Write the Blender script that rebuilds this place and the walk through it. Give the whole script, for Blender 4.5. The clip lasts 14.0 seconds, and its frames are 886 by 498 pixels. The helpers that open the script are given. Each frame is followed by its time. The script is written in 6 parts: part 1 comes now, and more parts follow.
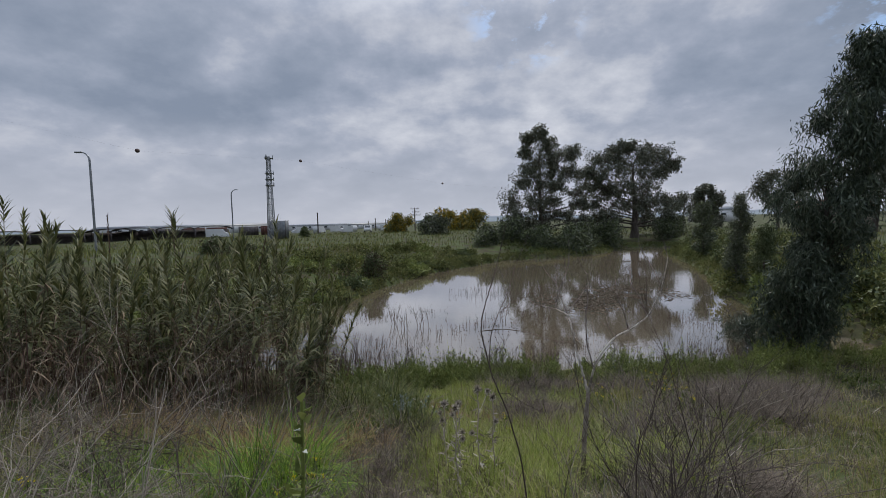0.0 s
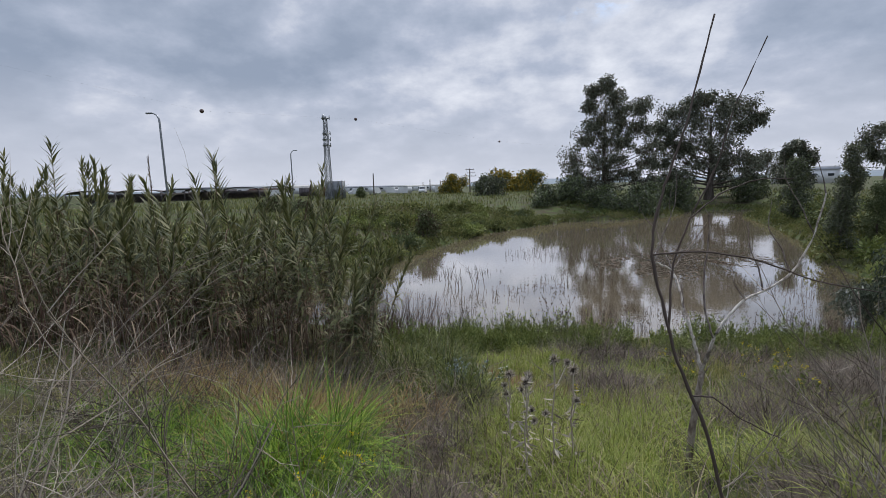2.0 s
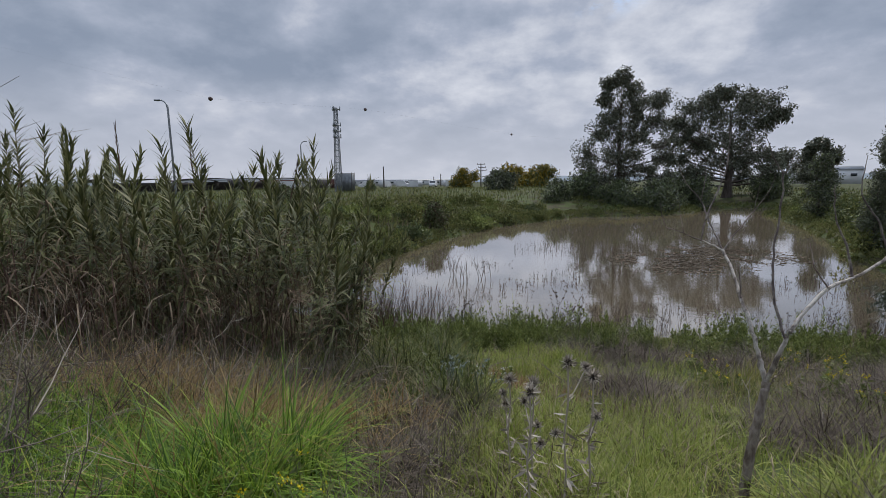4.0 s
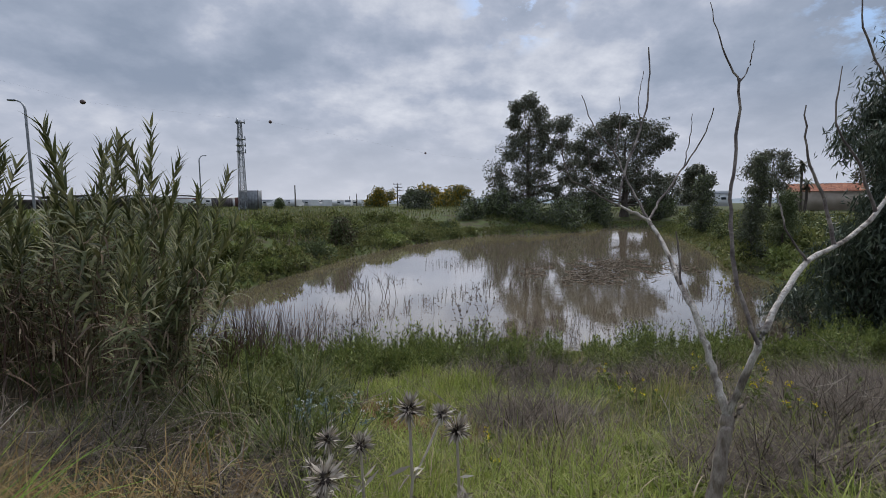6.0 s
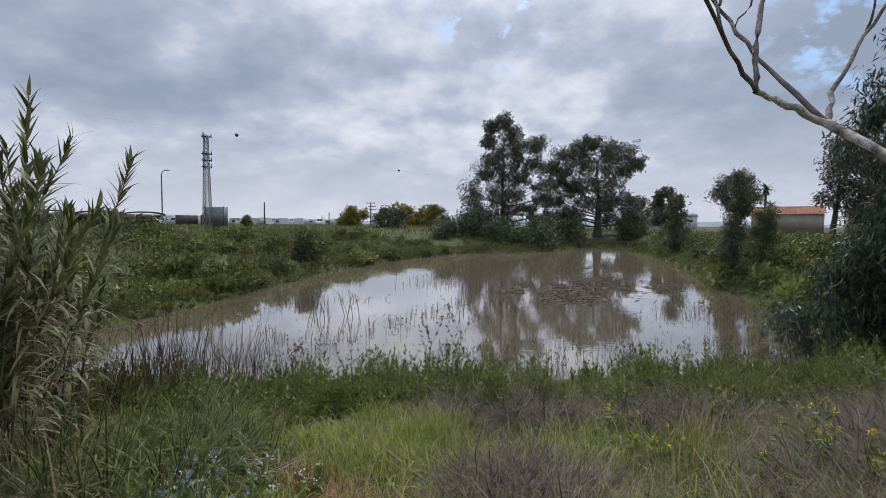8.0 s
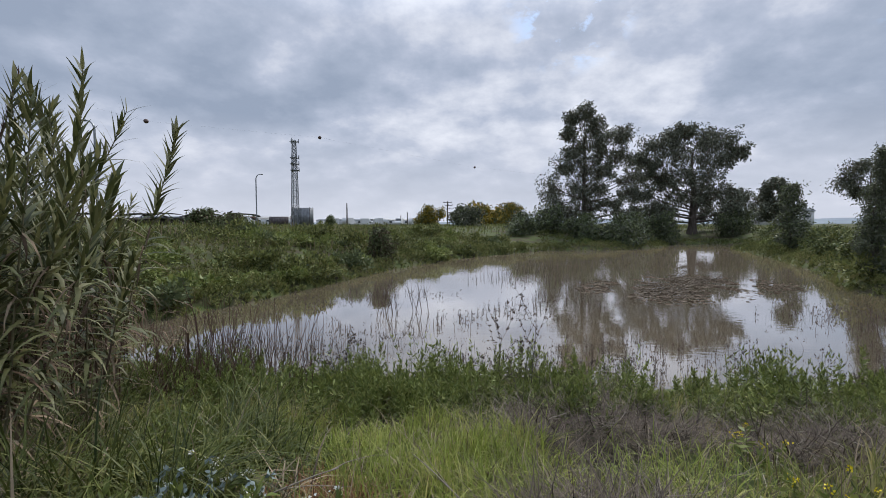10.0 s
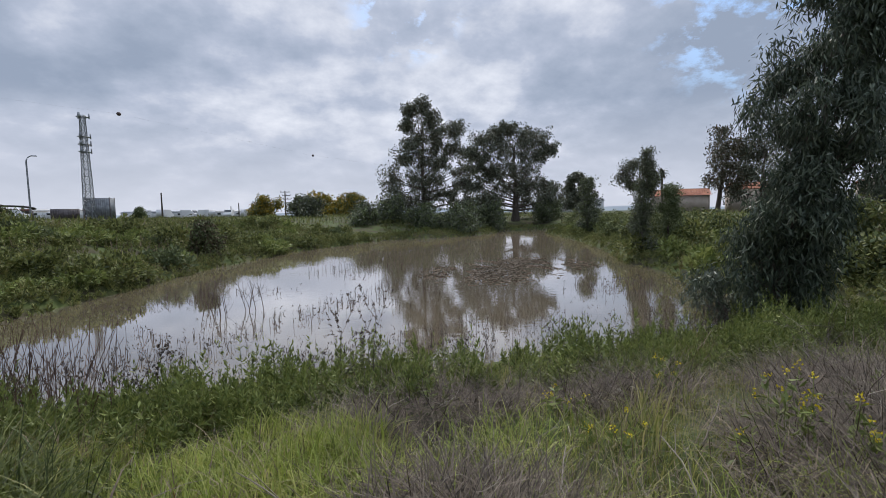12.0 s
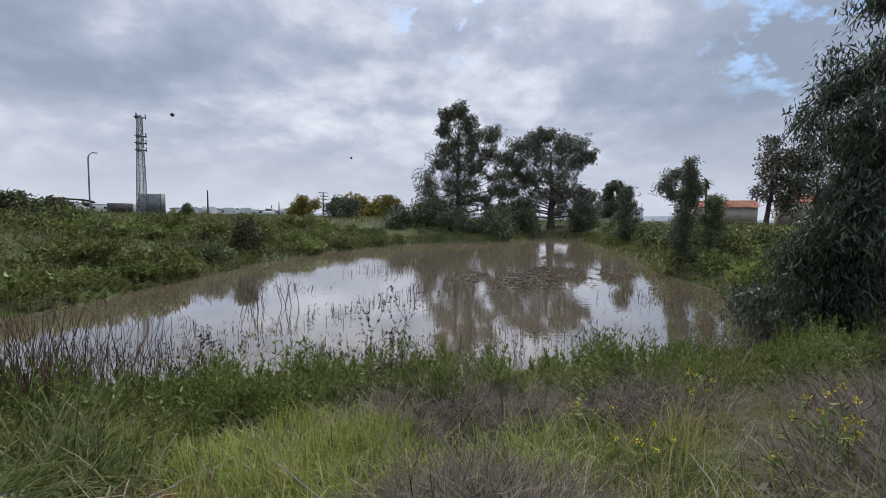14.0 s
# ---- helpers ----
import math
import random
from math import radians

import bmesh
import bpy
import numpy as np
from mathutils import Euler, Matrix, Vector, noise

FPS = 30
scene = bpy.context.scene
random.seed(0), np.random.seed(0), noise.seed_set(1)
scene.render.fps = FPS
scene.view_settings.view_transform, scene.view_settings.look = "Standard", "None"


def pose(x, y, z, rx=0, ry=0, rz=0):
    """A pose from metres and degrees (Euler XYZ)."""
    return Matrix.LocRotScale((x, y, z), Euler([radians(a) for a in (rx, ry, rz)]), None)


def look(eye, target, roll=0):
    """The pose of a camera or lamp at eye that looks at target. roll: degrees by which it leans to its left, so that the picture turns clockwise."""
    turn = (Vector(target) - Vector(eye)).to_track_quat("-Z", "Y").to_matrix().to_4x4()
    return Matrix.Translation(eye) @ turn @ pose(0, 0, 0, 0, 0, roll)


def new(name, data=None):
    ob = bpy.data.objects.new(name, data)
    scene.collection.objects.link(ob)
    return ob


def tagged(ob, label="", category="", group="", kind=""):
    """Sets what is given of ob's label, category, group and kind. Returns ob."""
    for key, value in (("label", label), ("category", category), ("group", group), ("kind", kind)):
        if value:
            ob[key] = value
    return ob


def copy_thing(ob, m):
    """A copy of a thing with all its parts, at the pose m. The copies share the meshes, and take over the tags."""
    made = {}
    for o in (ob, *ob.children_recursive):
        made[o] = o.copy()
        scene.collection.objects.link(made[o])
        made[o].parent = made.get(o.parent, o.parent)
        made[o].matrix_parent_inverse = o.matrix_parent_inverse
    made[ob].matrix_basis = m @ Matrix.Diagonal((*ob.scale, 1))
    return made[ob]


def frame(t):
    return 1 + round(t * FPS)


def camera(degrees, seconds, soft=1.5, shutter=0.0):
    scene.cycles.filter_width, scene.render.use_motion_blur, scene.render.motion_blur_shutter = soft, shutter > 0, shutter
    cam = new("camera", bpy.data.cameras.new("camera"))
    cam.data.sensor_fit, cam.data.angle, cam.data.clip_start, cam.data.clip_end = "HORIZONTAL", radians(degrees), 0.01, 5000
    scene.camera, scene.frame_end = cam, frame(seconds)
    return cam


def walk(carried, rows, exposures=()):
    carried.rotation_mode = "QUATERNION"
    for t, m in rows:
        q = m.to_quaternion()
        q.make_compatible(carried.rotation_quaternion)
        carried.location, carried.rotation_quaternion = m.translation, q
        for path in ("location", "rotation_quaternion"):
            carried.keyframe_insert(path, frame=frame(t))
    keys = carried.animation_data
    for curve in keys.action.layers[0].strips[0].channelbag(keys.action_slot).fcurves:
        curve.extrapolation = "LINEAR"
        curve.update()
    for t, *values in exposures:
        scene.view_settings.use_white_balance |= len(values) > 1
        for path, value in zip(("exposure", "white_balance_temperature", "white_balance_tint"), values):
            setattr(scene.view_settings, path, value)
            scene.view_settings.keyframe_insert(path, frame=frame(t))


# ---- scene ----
cam = camera(90.0, 14.0, soft=0.75)
PATH = [  # seconds, x, y, z, pitch, roll, yaw
    (0, 0.400, -0.192, 4.625, -3.44, -1.55, -1.96),
    (0.5, 0.385, 0.106, 4.515, -4.29, -1.24, -0.41),
    (1, 0.373, 0.358, 4.419, -5.26, -1.61, 1.68),
    (1.5, 0.345, 0.643, 4.322, -6.56, -1.96, 3.50),
    (2, 0.292, 0.949, 4.251, -8.04, -1.44, 5.17),
    (2.5, 0.248, 1.151, 4.195, -9.80, -0.66, 7.03),
    (3.6, 0.330, 1.700, 3.975, -9.20, -0.60, 7.00),
    (4.3, 0.490, 2.030, 3.830, -8.00, -0.50, 6.00),
    (5, 0.737, 2.207, 3.709, -6.25, -0.46, 4.18),
    (5.5, 0.852, 2.679, 3.641, -5.13, 0.25, -1.24),
    (6, 0.955, 3.334, 3.405, -5.88, -0.09, -3.96),
    (6.5, 1.006, 3.842, 3.243, -6.91, 0.46, -7.29),
    (7, 0.970, 4.195, 3.256, -5.73, 1.15, -10.52),
    (8.25, 1.290, 4.960, 2.965, -2.40, 0.10, -6.20),
    (9.5, 1.369, 5.657, 2.707, 0.82, -0.83, -0.97),
    (10, 1.440, 5.799, 2.703, -3.19, -0.10, 2.71),
    (10.5, 1.473, 5.858, 2.704, -5.10, -0.18, -0.03),
    (11, 1.508, 5.878, 2.700, -5.47, -0.25, -5.40),
    (11.5, 1.536, 5.877, 2.700, -5.09, -0.73, -11.52),
    (12, 1.557, 5.882, 2.695, -4.63, -0.87, -17.23),
    (12.5, 1.580, 5.867, 2.702, -4.20, -0.82, -21.28),
    (13, 1.591, 5.850, 2.710, -4.05, -0.42, -22.28),
    (13.5, 1.574, 5.840, 2.708, -4.14, 0.24, -18.65),
    (14, 1.557, 5.812, 2.698, -4.06, 0.89, -12.98),
]
EXPOSURES = [(0, -0.2), (0.5, 0.0), (1, 0.1), (2.5, 0.16), (4.8, -0.15), (5.2, -0.05), (5.5, 0.16), (6, 0.0), (6.4, 0.18), (7, 0.28), (9.3, 0.02), (9.6, 0.1), (10.2, 0.26), (14, 0.19)]
walk(cam, [(t, pose(x, y, z, 90 + p, 0, w) @ pose(0, 0, 0, 0, 0, r)) for t, x, y, z, p, r, w in PATH], EXPOSURES)

# ---- world, sun ----
world = bpy.data.worlds.new("overcast_sky")
scene.world = world
world.use_nodes = True
wn, wl = world.node_tree.nodes, world.node_tree.links
wn.clear()
SUN_ELEV, SUN_ROT = radians(48), radians(20)


def wnode(kind, **props):
    n = wn.new(kind)
    for k, val in props.items():
        setattr(n, k, val)
    return n


def math_node(op, a, b=None, clamp=False):
    n = wn.new("ShaderNodeMath")
    n.operation, n.use_clamp = op, clamp
    for i, val in enumerate((a, b)):
        if val is None:
            continue
        if isinstance(val, (int, float)):
            n.inputs[i].default_value = val
        else:
            wl.new(val, n.inputs[i])
    return n.outputs[0]


def ramp_fill(node, stops):
    el = node.color_ramp.elements
    while len(el) < len(stops):
        el.new(0.5)
    for e, (p, c) in zip(el, stops):
        e.position, e.color = p, (*c, 1)


tc = wnode("ShaderNodeTexCoord")
sep = wnode("ShaderNodeSeparateXYZ")
wl.new(tc.outputs["Generated"], sep.inputs[0])
zc = math_node("ADD", math_node("MAXIMUM", sep.outputs[2], 0.0), 0.38)
comb = wnode("ShaderNodeCombineXYZ")
wl.new(math_node("DIVIDE", sep.outputs[0], zc), comb.inputs[0])
wl.new(math_node("DIVIDE", sep.outputs[1], zc), comb.inputs[1])
comb.inputs[2].default_value = 1.7


def cloud_noise(scale, detail, rough, dist=0.0):
    n = wnode("ShaderNodeTexNoise")
    n.inputs["Scale"].default_value, n.inputs["Detail"].default_value = scale, detail
    n.inputs["Roughness"].default_value, n.inputs["Distortion"].default_value = rough, dist
    wl.new(comb.outputs[0], n.inputs["Vector"])
    return n.outputs["Fac"]


big, mid, holes = cloud_noise(1.3, 2, 0.4), cloud_noise(4.6, 9, 0.56), cloud_noise(9.0, 8, 0.62)
tone = math_node("ADD", math_node("MULTIPLY", big, 0.5), math_node("MULTIPLY", mid, 0.6))


def toward(az, el, wide, full):
    """1 in a direction of the sky, fading out to 0 at an angle from it."""
    a, e = radians(az), radians(el)
    dot = wnode("ShaderNodeVectorMath", operation="DOT_PRODUCT")
    wl.new(tc.outputs["Generated"], dot.inputs[0])
    dot.inputs[1].default_value = (math.sin(a) * math.cos(e), math.cos(a) * math.cos(e), math.sin(e))
    r = wnode("ShaderNodeMapRange", interpolation_type="SMOOTHSTEP")
    wl.new(dot.outputs["Value"], r.inputs[0])
    r.inputs[1].default_value, r.inputs[2].default_value = math.cos(radians(wide)), math.cos(radians(full))
    return r.outputs[0]


# the cloud is thinnest ahead, below the sun
tone = math_node("ADD", tone, math_node("MULTIPLY", toward(14, 30, 42, 0), 0.14))
tone = math_node("SUBTRACT", tone, 0.07)
cr = wnode("ShaderNodeValToRGB")
wl.new(tone, cr.inputs[0])
ramp_fill(cr, [(0.40, (0.27, 0.325, 0.43)), (0.5, (0.335, 0.39, 0.5)), (0.57, (0.41, 0.46, 0.575)), (0.63, (0.53, 0.57, 0.67)), (0.74, (0.74, 0.77, 0.85))])
# paler band of cloud low over the land
low = wnode("ShaderNodeMapRange")
wl.new(sep.outputs[2], low.inputs[0])
low.inputs[1].default_value, low.inputs[2].default_value = 0.0, 0.22
low.inputs[3].default_value, low.inputs[4].default_value = 0.85, 0.0
pale = wnode("ShaderNodeMix", data_type="RGBA")
wl.new(low.outputs[0], pale.inputs[0])
wl.new(cr.outputs[0], pale.inputs[6])
pale.inputs[7].default_value = (0.6, 0.625, 0.71, 1)
sky = wnode("ShaderNodeTexSky", sky_type="NISHITA", sun_disc=False, sun_elevation=SUN_ELEV, sun_rotation=SUN_ROT)
dim = wnode("ShaderNodeMix", data_type="RGBA", blend_type="MULTIPLY")
dim.inputs[0].default_value = 1
wl.new(sky.outputs[0], dim.inputs[6])
dim.inputs[7].default_value = (0.095, 0.11, 0.125, 1)
hole = wnode("ShaderNodeMapRange")
wl.new(holes, hole.inputs[0])
hole.inputs[1].default_value, hole.inputs[2].default_value = 0.5, 0.6
over = wnode("ShaderNodeMix", data_type="RGBA")
gaps = math_node("ADD", toward(13, 25, 8, 2), toward(51, 21, 11, 3), clamp=True)
wl.new(math_node("MULTIPLY", hole.outputs[0], gaps), over.inputs[0])
wl.new(pale.outputs[2], over.inputs[6])
wl.new(dim.outputs[2], over.inputs[7])
# thinner cloud overhead lets more light through
high = wnode("ShaderNodeMapRange")
wl.new(sep.outputs[2], high.inputs[0])
high.inputs[1].default_value, high.inputs[2].default_value = 0.4, 1.0
high.inputs[3].default_value, high.inputs[4].default_value = 1.0, 3.3
bg, wo = wnode("ShaderNodeBackground"), wnode("ShaderNodeOutputWorld")
wl.new(over.outputs[2], bg.inputs[0])
wl.new(high.outputs[0], bg.inputs[1])
wl.new(bg.outputs[0], wo.inputs[0])

sun = new("sun", bpy.data.lights.new("sun", "SUN"))
sun.data.energy, sun.data.angle, sun.data.color = 2.4, radians(14), (1.0, 0.96, 0.9)
sun.matrix_world = look((0, 0, 0), (-math.sin(SUN_ROT) * math.cos(SUN_ELEV), -math.cos(SUN_ROT) * math.cos(SUN_ELEV), -math.sin(SUN_ELEV)))

# ---- materials ----


def material(name, stops, rough=0.75, by="island", scale=3.0, detail=5, mixin=0.5, bump=0.0, bump_scale=20.0, metal=0.0, thin=0.0, stretch=(1, 1, 1)):
    """A surface whose colour runs along stops, by a random value per piece mixed with noise of the given scale."""
    m = bpy.data.materials.new(name)
    m.use_nodes = True
    n, l = m.node_tree.nodes, m.node_tree.links
    b = n["Principled BSDF"]
    b.inputs["Roughness"].default_value, b.inputs["Metallic"].default_value = rough, metal
    if (by == "island" or rough > 0.9) and not metal:
        b.inputs["Specular IOR Level"].default_value = 0.22
    co = n.new("ShaderNodeTexCoord")
    mp = n.new("ShaderNodeMapping")
    mp.inputs["Scale"].default_value = stretch
    l.new(co.outputs["Object"], mp.inputs[0])
    nz = n.new("ShaderNodeTexNoise")
    nz.inputs["Scale"].default_value, nz.inputs["Detail"].default_value = scale, detail
    l.new(mp.outputs[0], nz.inputs["Vector"])
    fac = nz.outputs["Fac"]
    if by != "noise":
        src = n.new("ShaderNodeNewGeometry").outputs["Random Per Island"] if by == "island" else n.new("ShaderNodeObjectInfo").outputs["Random"]
        mx = n.new("ShaderNodeMix")
        mx.inputs[0].default_value = mixin
        l.new(src, mx.inputs[2])
        l.new(fac, mx.inputs[3])
        fac = mx.outputs[0]
    r = n.new("ShaderNodeValToRGB")
    ramp_fill(r, stops)
    l.new(fac, r.inputs[0])
    l.new(r.outputs[0], b.inputs["Base Color"])
    if bump:
        fine = n.new("ShaderNodeTexNoise")
        fine.inputs["Scale"].default_value, fine.inputs["Detail"].default_value = bump_scale, 6
        l.new(mp.outputs[0], fine.inputs["Vector"])
        bp = n.new("ShaderNodeBump")
        bp.inputs["Strength"].default_value, bp.inputs["Distance"].default_value = bump, 0.02
        l.new(fine.outputs["Fac"], bp.inputs["Height"])
        l.new(bp.outputs[0], b.inputs["Normal"])
    if thin:
        tr = n.new("ShaderNodeBsdfTranslucent")
        l.new(r.outputs[0], tr.inputs[0])
        ms = n.new("ShaderNodeMixShader")
        ms.inputs[0].default_value = thin
        l.new(b.outputs[0], ms.inputs[1])
        l.new(tr.outputs[0], ms.inputs[2])
        l.new(ms.outputs[0], n["Material Output"].inputs["Surface"])
    return m


M_GROUND = material("soil_and_moss", [(0.25, (0.034, 0.026, 0.014)), (0.42, (0.05, 0.044, 0.02)), (0.6, (0.055, 0.074, 0.018)), (0.8, (0.075, 0.085, 0.03))], 0.95, "noise", 0.8, 10, bump=0.8, bump_scale=14)
M_GRASS = material("fresh_grass", [(0.25, (0.085, 0.095, 0.028)), (0.45, (0.19, 0.205, 0.058)), (0.6, (0.28, 0.265, 0.092)), (0.8, (0.4, 0.33, 0.165))], 0.6, scale=0.9, mixin=0.6, thin=0.42)
M_BRIGHT = material("bright_spring_grass", [(0.2, (0.115, 0.145, 0.028)), (0.5, (0.26, 0.31, 0.06)), (0.7, (0.39, 0.39, 0.115)), (0.92, (0.52, 0.43, 0.2))], 0.55, scale=1.2, mixin=0.55, thin=0.42)
M_TUSSOCK = material("deep_green_grass", [(0.2, (0.04, 0.085, 0.012)), (0.5, (0.12, 0.205, 0.022)), (0.75, (0.22, 0.32, 0.035)), (0.95, (0.42, 0.4, 0.08))], 0.5, scale=1.2, mixin=0.3, thin=0.25)
M_DARKGRASS = material("dark_olive_grass", [(0.2, (0.028, 0.04, 0.011)), (0.5, (0.07, 0.085, 0.02)), (0.8, (0.15, 0.155, 0.045)), (0.96, (0.3, 0.26, 0.1))], 0.55, scale=1.2, mixin=0.3, thin=0.2)
M_BRUSH = material("brown_dead_brush", [(0.2, (0.036, 0.028, 0.02)), (0.5, (0.098, 0.076, 0.056)), (0.8, (0.18, 0.144, 0.108)), (0.95, (0.34, 0.28, 0.215))], 0.85, scale=2, mixin=0.35)
M_STRAW = material("dry_grass", [(0.2, (0.08, 0.06, 0.042)), (0.5, (0.2, 0.155, 0.105)), (0.8, (0.38, 0.3, 0.2))], 0.8, scale=0.8, mixin=0.4, thin=0.15)
M_GOLD = material("golden_dead_grass", [(0.2, (0.13, 0.08, 0.035)), (0.5, (0.23, 0.15, 0.06)), (0.85, (0.36, 0.27, 0.12))], 0.7, scale=1.0, mixin=0.4, thin=0.2)
M_TWIG = material("grey_dead_twigs", [(0.2, (0.09, 0.072, 0.056)), (0.5, (0.2, 0.165, 0.13)), (0.85, (0.42, 0.37, 0.3))], 0.85, scale=2, mixin=0.35)
M_DARKTWIG = material("dark_brown_twigs", [(0.2, (0.035, 0.026, 0.022)), (0.6, (0.08, 0.06, 0.05)), (0.9, (0.16, 0.13, 0.11))], 0.8, scale=3)
M_REDSTEM = material("red_brown_stems", [(0.2, (0.07, 0.038, 0.03)), (0.6, (0.13, 0.075, 0.058)), (0.9, (0.2, 0.14, 0.1))], 0.8, scale=1)
M_WEED = material("leafy_weeds", [(0.15, (0.055, 0.075, 0.02)), (0.45, (0.14, 0.172, 0.045)), (0.75, (0.25, 0.275, 0.085)), (0.92, (0.36, 0.35, 0.14))], 0.5, scale=0.7, mixin=0.5, thin=0.25)
M_BANK = material("bank_herbs", [(0.3, (0.045, 0.055, 0.02)), (0.43, (0.105, 0.12, 0.035)), (0.55, (0.19, 0.205, 0.06)), (0.66, (0.23, 0.215, 0.085)), (0.76, (0.16, 0.12, 0.075))], 0.6, scale=0.35, mixin=0.68, thin=0.2)
M_REEDLEAF = material("reed_leaves", [(0.15, (0.038, 0.047, 0.017)), (0.5, (0.09, 0.1, 0.036)), (0.8, (0.185, 0.18, 0.078)), (0.97, (0.42, 0.37, 0.25))], 0.5, scale=1.0, mixin=0.3, thin=0.25)
M_REEDDRY = material("dead_reed_leaves", [(0.2, (0.055, 0.037, 0.025)), (0.6, (0.155, 0.104, 0.066)), (0.9, (0.34, 0.26, 0.175))], 0.8, scale=1.0, mixin=0.3, thin=0.15)
M_REEDSTEM = material("reed_canes", [(0.2, (0.09, 0.075, 0.04)), (0.6, (0.16, 0.14, 0.07)), (0.9, (0.22, 0.2, 0.1))], 0.6, "object", 2)
M_EUC = material("eucalyptus_leaves", [(0.15, (0.05, 0.056, 0.04)), (0.5, (0.095, 0.105, 0.07)), (0.8, (0.165, 0.17, 0.115)), (0.97, (0.27, 0.24, 0.18))], 0.5, scale=0.5, mixin=0.4, thin=0.12)
M_EUCNEAR = material("willow_leaved_foliage", [(0.15, (0.03, 0.042, 0.028)), (0.5, (0.06, 0.078, 0.05)), (0.8, (0.12, 0.14, 0.09)), (0.97, (0.22, 0.23, 0.17))], 0.45, scale=0.8, mixin=0.4, thin=0.15)
M_SILVER = material("pale_willow_leaves", [(0.2, (0.05, 0.06, 0.045)), (0.6, (0.13, 0.15, 0.11)), (0.9, (0.25, 0.27, 0.22))], 0.5, scale=1.0, thin=0.15)
M_SHRUB = material("shrub_leaves", [(0.2, (0.06, 0.078, 0.035)), (0.6, (0.12, 0.145, 0.062)), (0.9, (0.19, 0.2, 0.09))], 0.6, scale=0.6, thin=0.15)
M_YELLOW = material("yellowing_acacia_leaves", [(0.2, (0.09, 0.075, 0.012)), (0.5, (0.26, 0.19, 0.02)), (0.9, (0.45, 0.3, 0.03))], 0.6, scale=0.5, mixin=0.5, thin=0.15)
M_BROWNLEAF = material("rusty_tree_leaves", [(0.2, (0.035, 0.03, 0.018)), (0.6, (0.085, 0.065, 0.035)), (0.9, (0.14, 0.1, 0.055))], 0.6, scale=0.4, thin=0.1)
M_BARK = material("tree_bark", [(0.3, (0.045, 0.034, 0.027)), (0.6, (0.1, 0.08, 0.065)), (0.85, (0.19, 0.16, 0.13))], 0.9, "noise", 6, 8, bump=0.7, bump_scale=30, stretch=(1, 1, 0.25))
M_DEADBARK = material("weathered_dead_bark", [(0.3, (0.06, 0.045, 0.036)), (0.41, (0.2, 0.165, 0.135)), (0.5, (0.44, 0.39, 0.33)), (0.62, (0.52, 0.47, 0.41)), (0.7, (0.16, 0.12, 0.095))], 0.85, "noise", 17, 10, bump=1.0, bump_scale=70, stretch=(1, 1, 0.5))
M_DEADTWIG = material("dark_dead_branches", [(0.3, (0.06, 0.045, 0.04)), (0.5, (0.15, 0.12, 0.105)), (0.65, (0.28, 0.24, 0.2)), (0.8, (0.1, 0.075, 0.06))], 0.85, "noise", 16, 8, bump=0.6, bump_scale=60)
M_DEADTRUNK = material("peeling_brown_dead_bark", [(0.3, (0.05, 0.036, 0.028)), (0.44, (0.15, 0.11, 0.085)), (0.55, (0.3, 0.25, 0.205)), (0.7, (0.12, 0.085, 0.065))], 0.9, "noise", 14, 10, bump=1.0, bump_scale=50, stretch=(1, 1, 0.4))
M_RUSTGRASS = material("rust_brown_dead_grass", [(0.2, (0.1, 0.05, 0.028)), (0.5, (0.24, 0.125, 0.06)), (0.85, (0.4, 0.26, 0.13))], 0.8, scale=1.5, mixin=0.4, thin=0.2)
M_LEAFGREY = material("grey_blue_leaves", [(0.2, (0.1, 0.13, 0.12)), (0.6, (0.22, 0.27, 0.25)), (0.9, (0.38, 0.42, 0.39))], 0.6, scale=3, thin=0.15)
M_PETAL = material("yellow_petals", [(0.2, (0.6, 0.46, 0.01)), (0.8, (0.75, 0.62, 0.03))], 0.5, thin=0.2)
M_WHITEPETAL = material("white_petals", [(0.2, (0.55, 0.56, 0.5)), (0.8, (0.75, 0.75, 0.7))], 0.5, thin=0.2)
M_THISTLE = material("dry_thistle", [(0.2, (0.2, 0.165, 0.13)), (0.6, (0.42, 0.36, 0.29)), (0.9, (0.66, 0.6, 0.5))], 0.8, scale=10)
M_STEEL = material("galvanised_steel", [(0.3, (0.16, 0.17, 0.18)), (0.7, (0.3, 0.31, 0.32))], 0.5, "noise", 3, metal=0.7)
M_DARKSTEEL = material("dark_weathered_steel", [(0.3, (0.06, 0.05, 0.05)), (0.7, (0.12, 0.1, 0.1))], 0.7, "noise", 2)
M_SHEET = material("corrugated_grey_sheet", [(0.3, (0.13, 0.14, 0.15)), (0.7, (0.26, 0.27, 0.28))], 0.55, "noise", 1.5, metal=0.3)
M_RUST = material("rusty_red_paint", [(0.3, (0.07, 0.028, 0.022)), (0.6, (0.13, 0.05, 0.036)), (0.85, (0.2, 0.11, 0.08))], 0.8, "noise", 0.6)
M_WHITE = material("white_painted_sheet", [(0.3, (0.5, 0.5, 0.5)), (0.7, (0.72, 0.72, 0.72))], 0.6, "noise", 0.3)
M_STUCCO = material("beige_stucco", [(0.3, (0.27, 0.22, 0.175)), (0.7, (0.39, 0.33, 0.27))], 0.9, "noise", 0.7, bump=0.2)
M_TILE = material("terracotta_tiles", [(0.2, (0.2, 0.075, 0.045)), (0.6, (0.33, 0.13, 0.075)), (0.9, (0.42, 0.2, 0.12))], 0.85, "island", 1.5)
M_GLASS = material("dark_window_glass", [(0.3, (0.02, 0.025, 0.03)), (0.7, (0.05, 0.055, 0.06))], 0.08, "noise", 1)
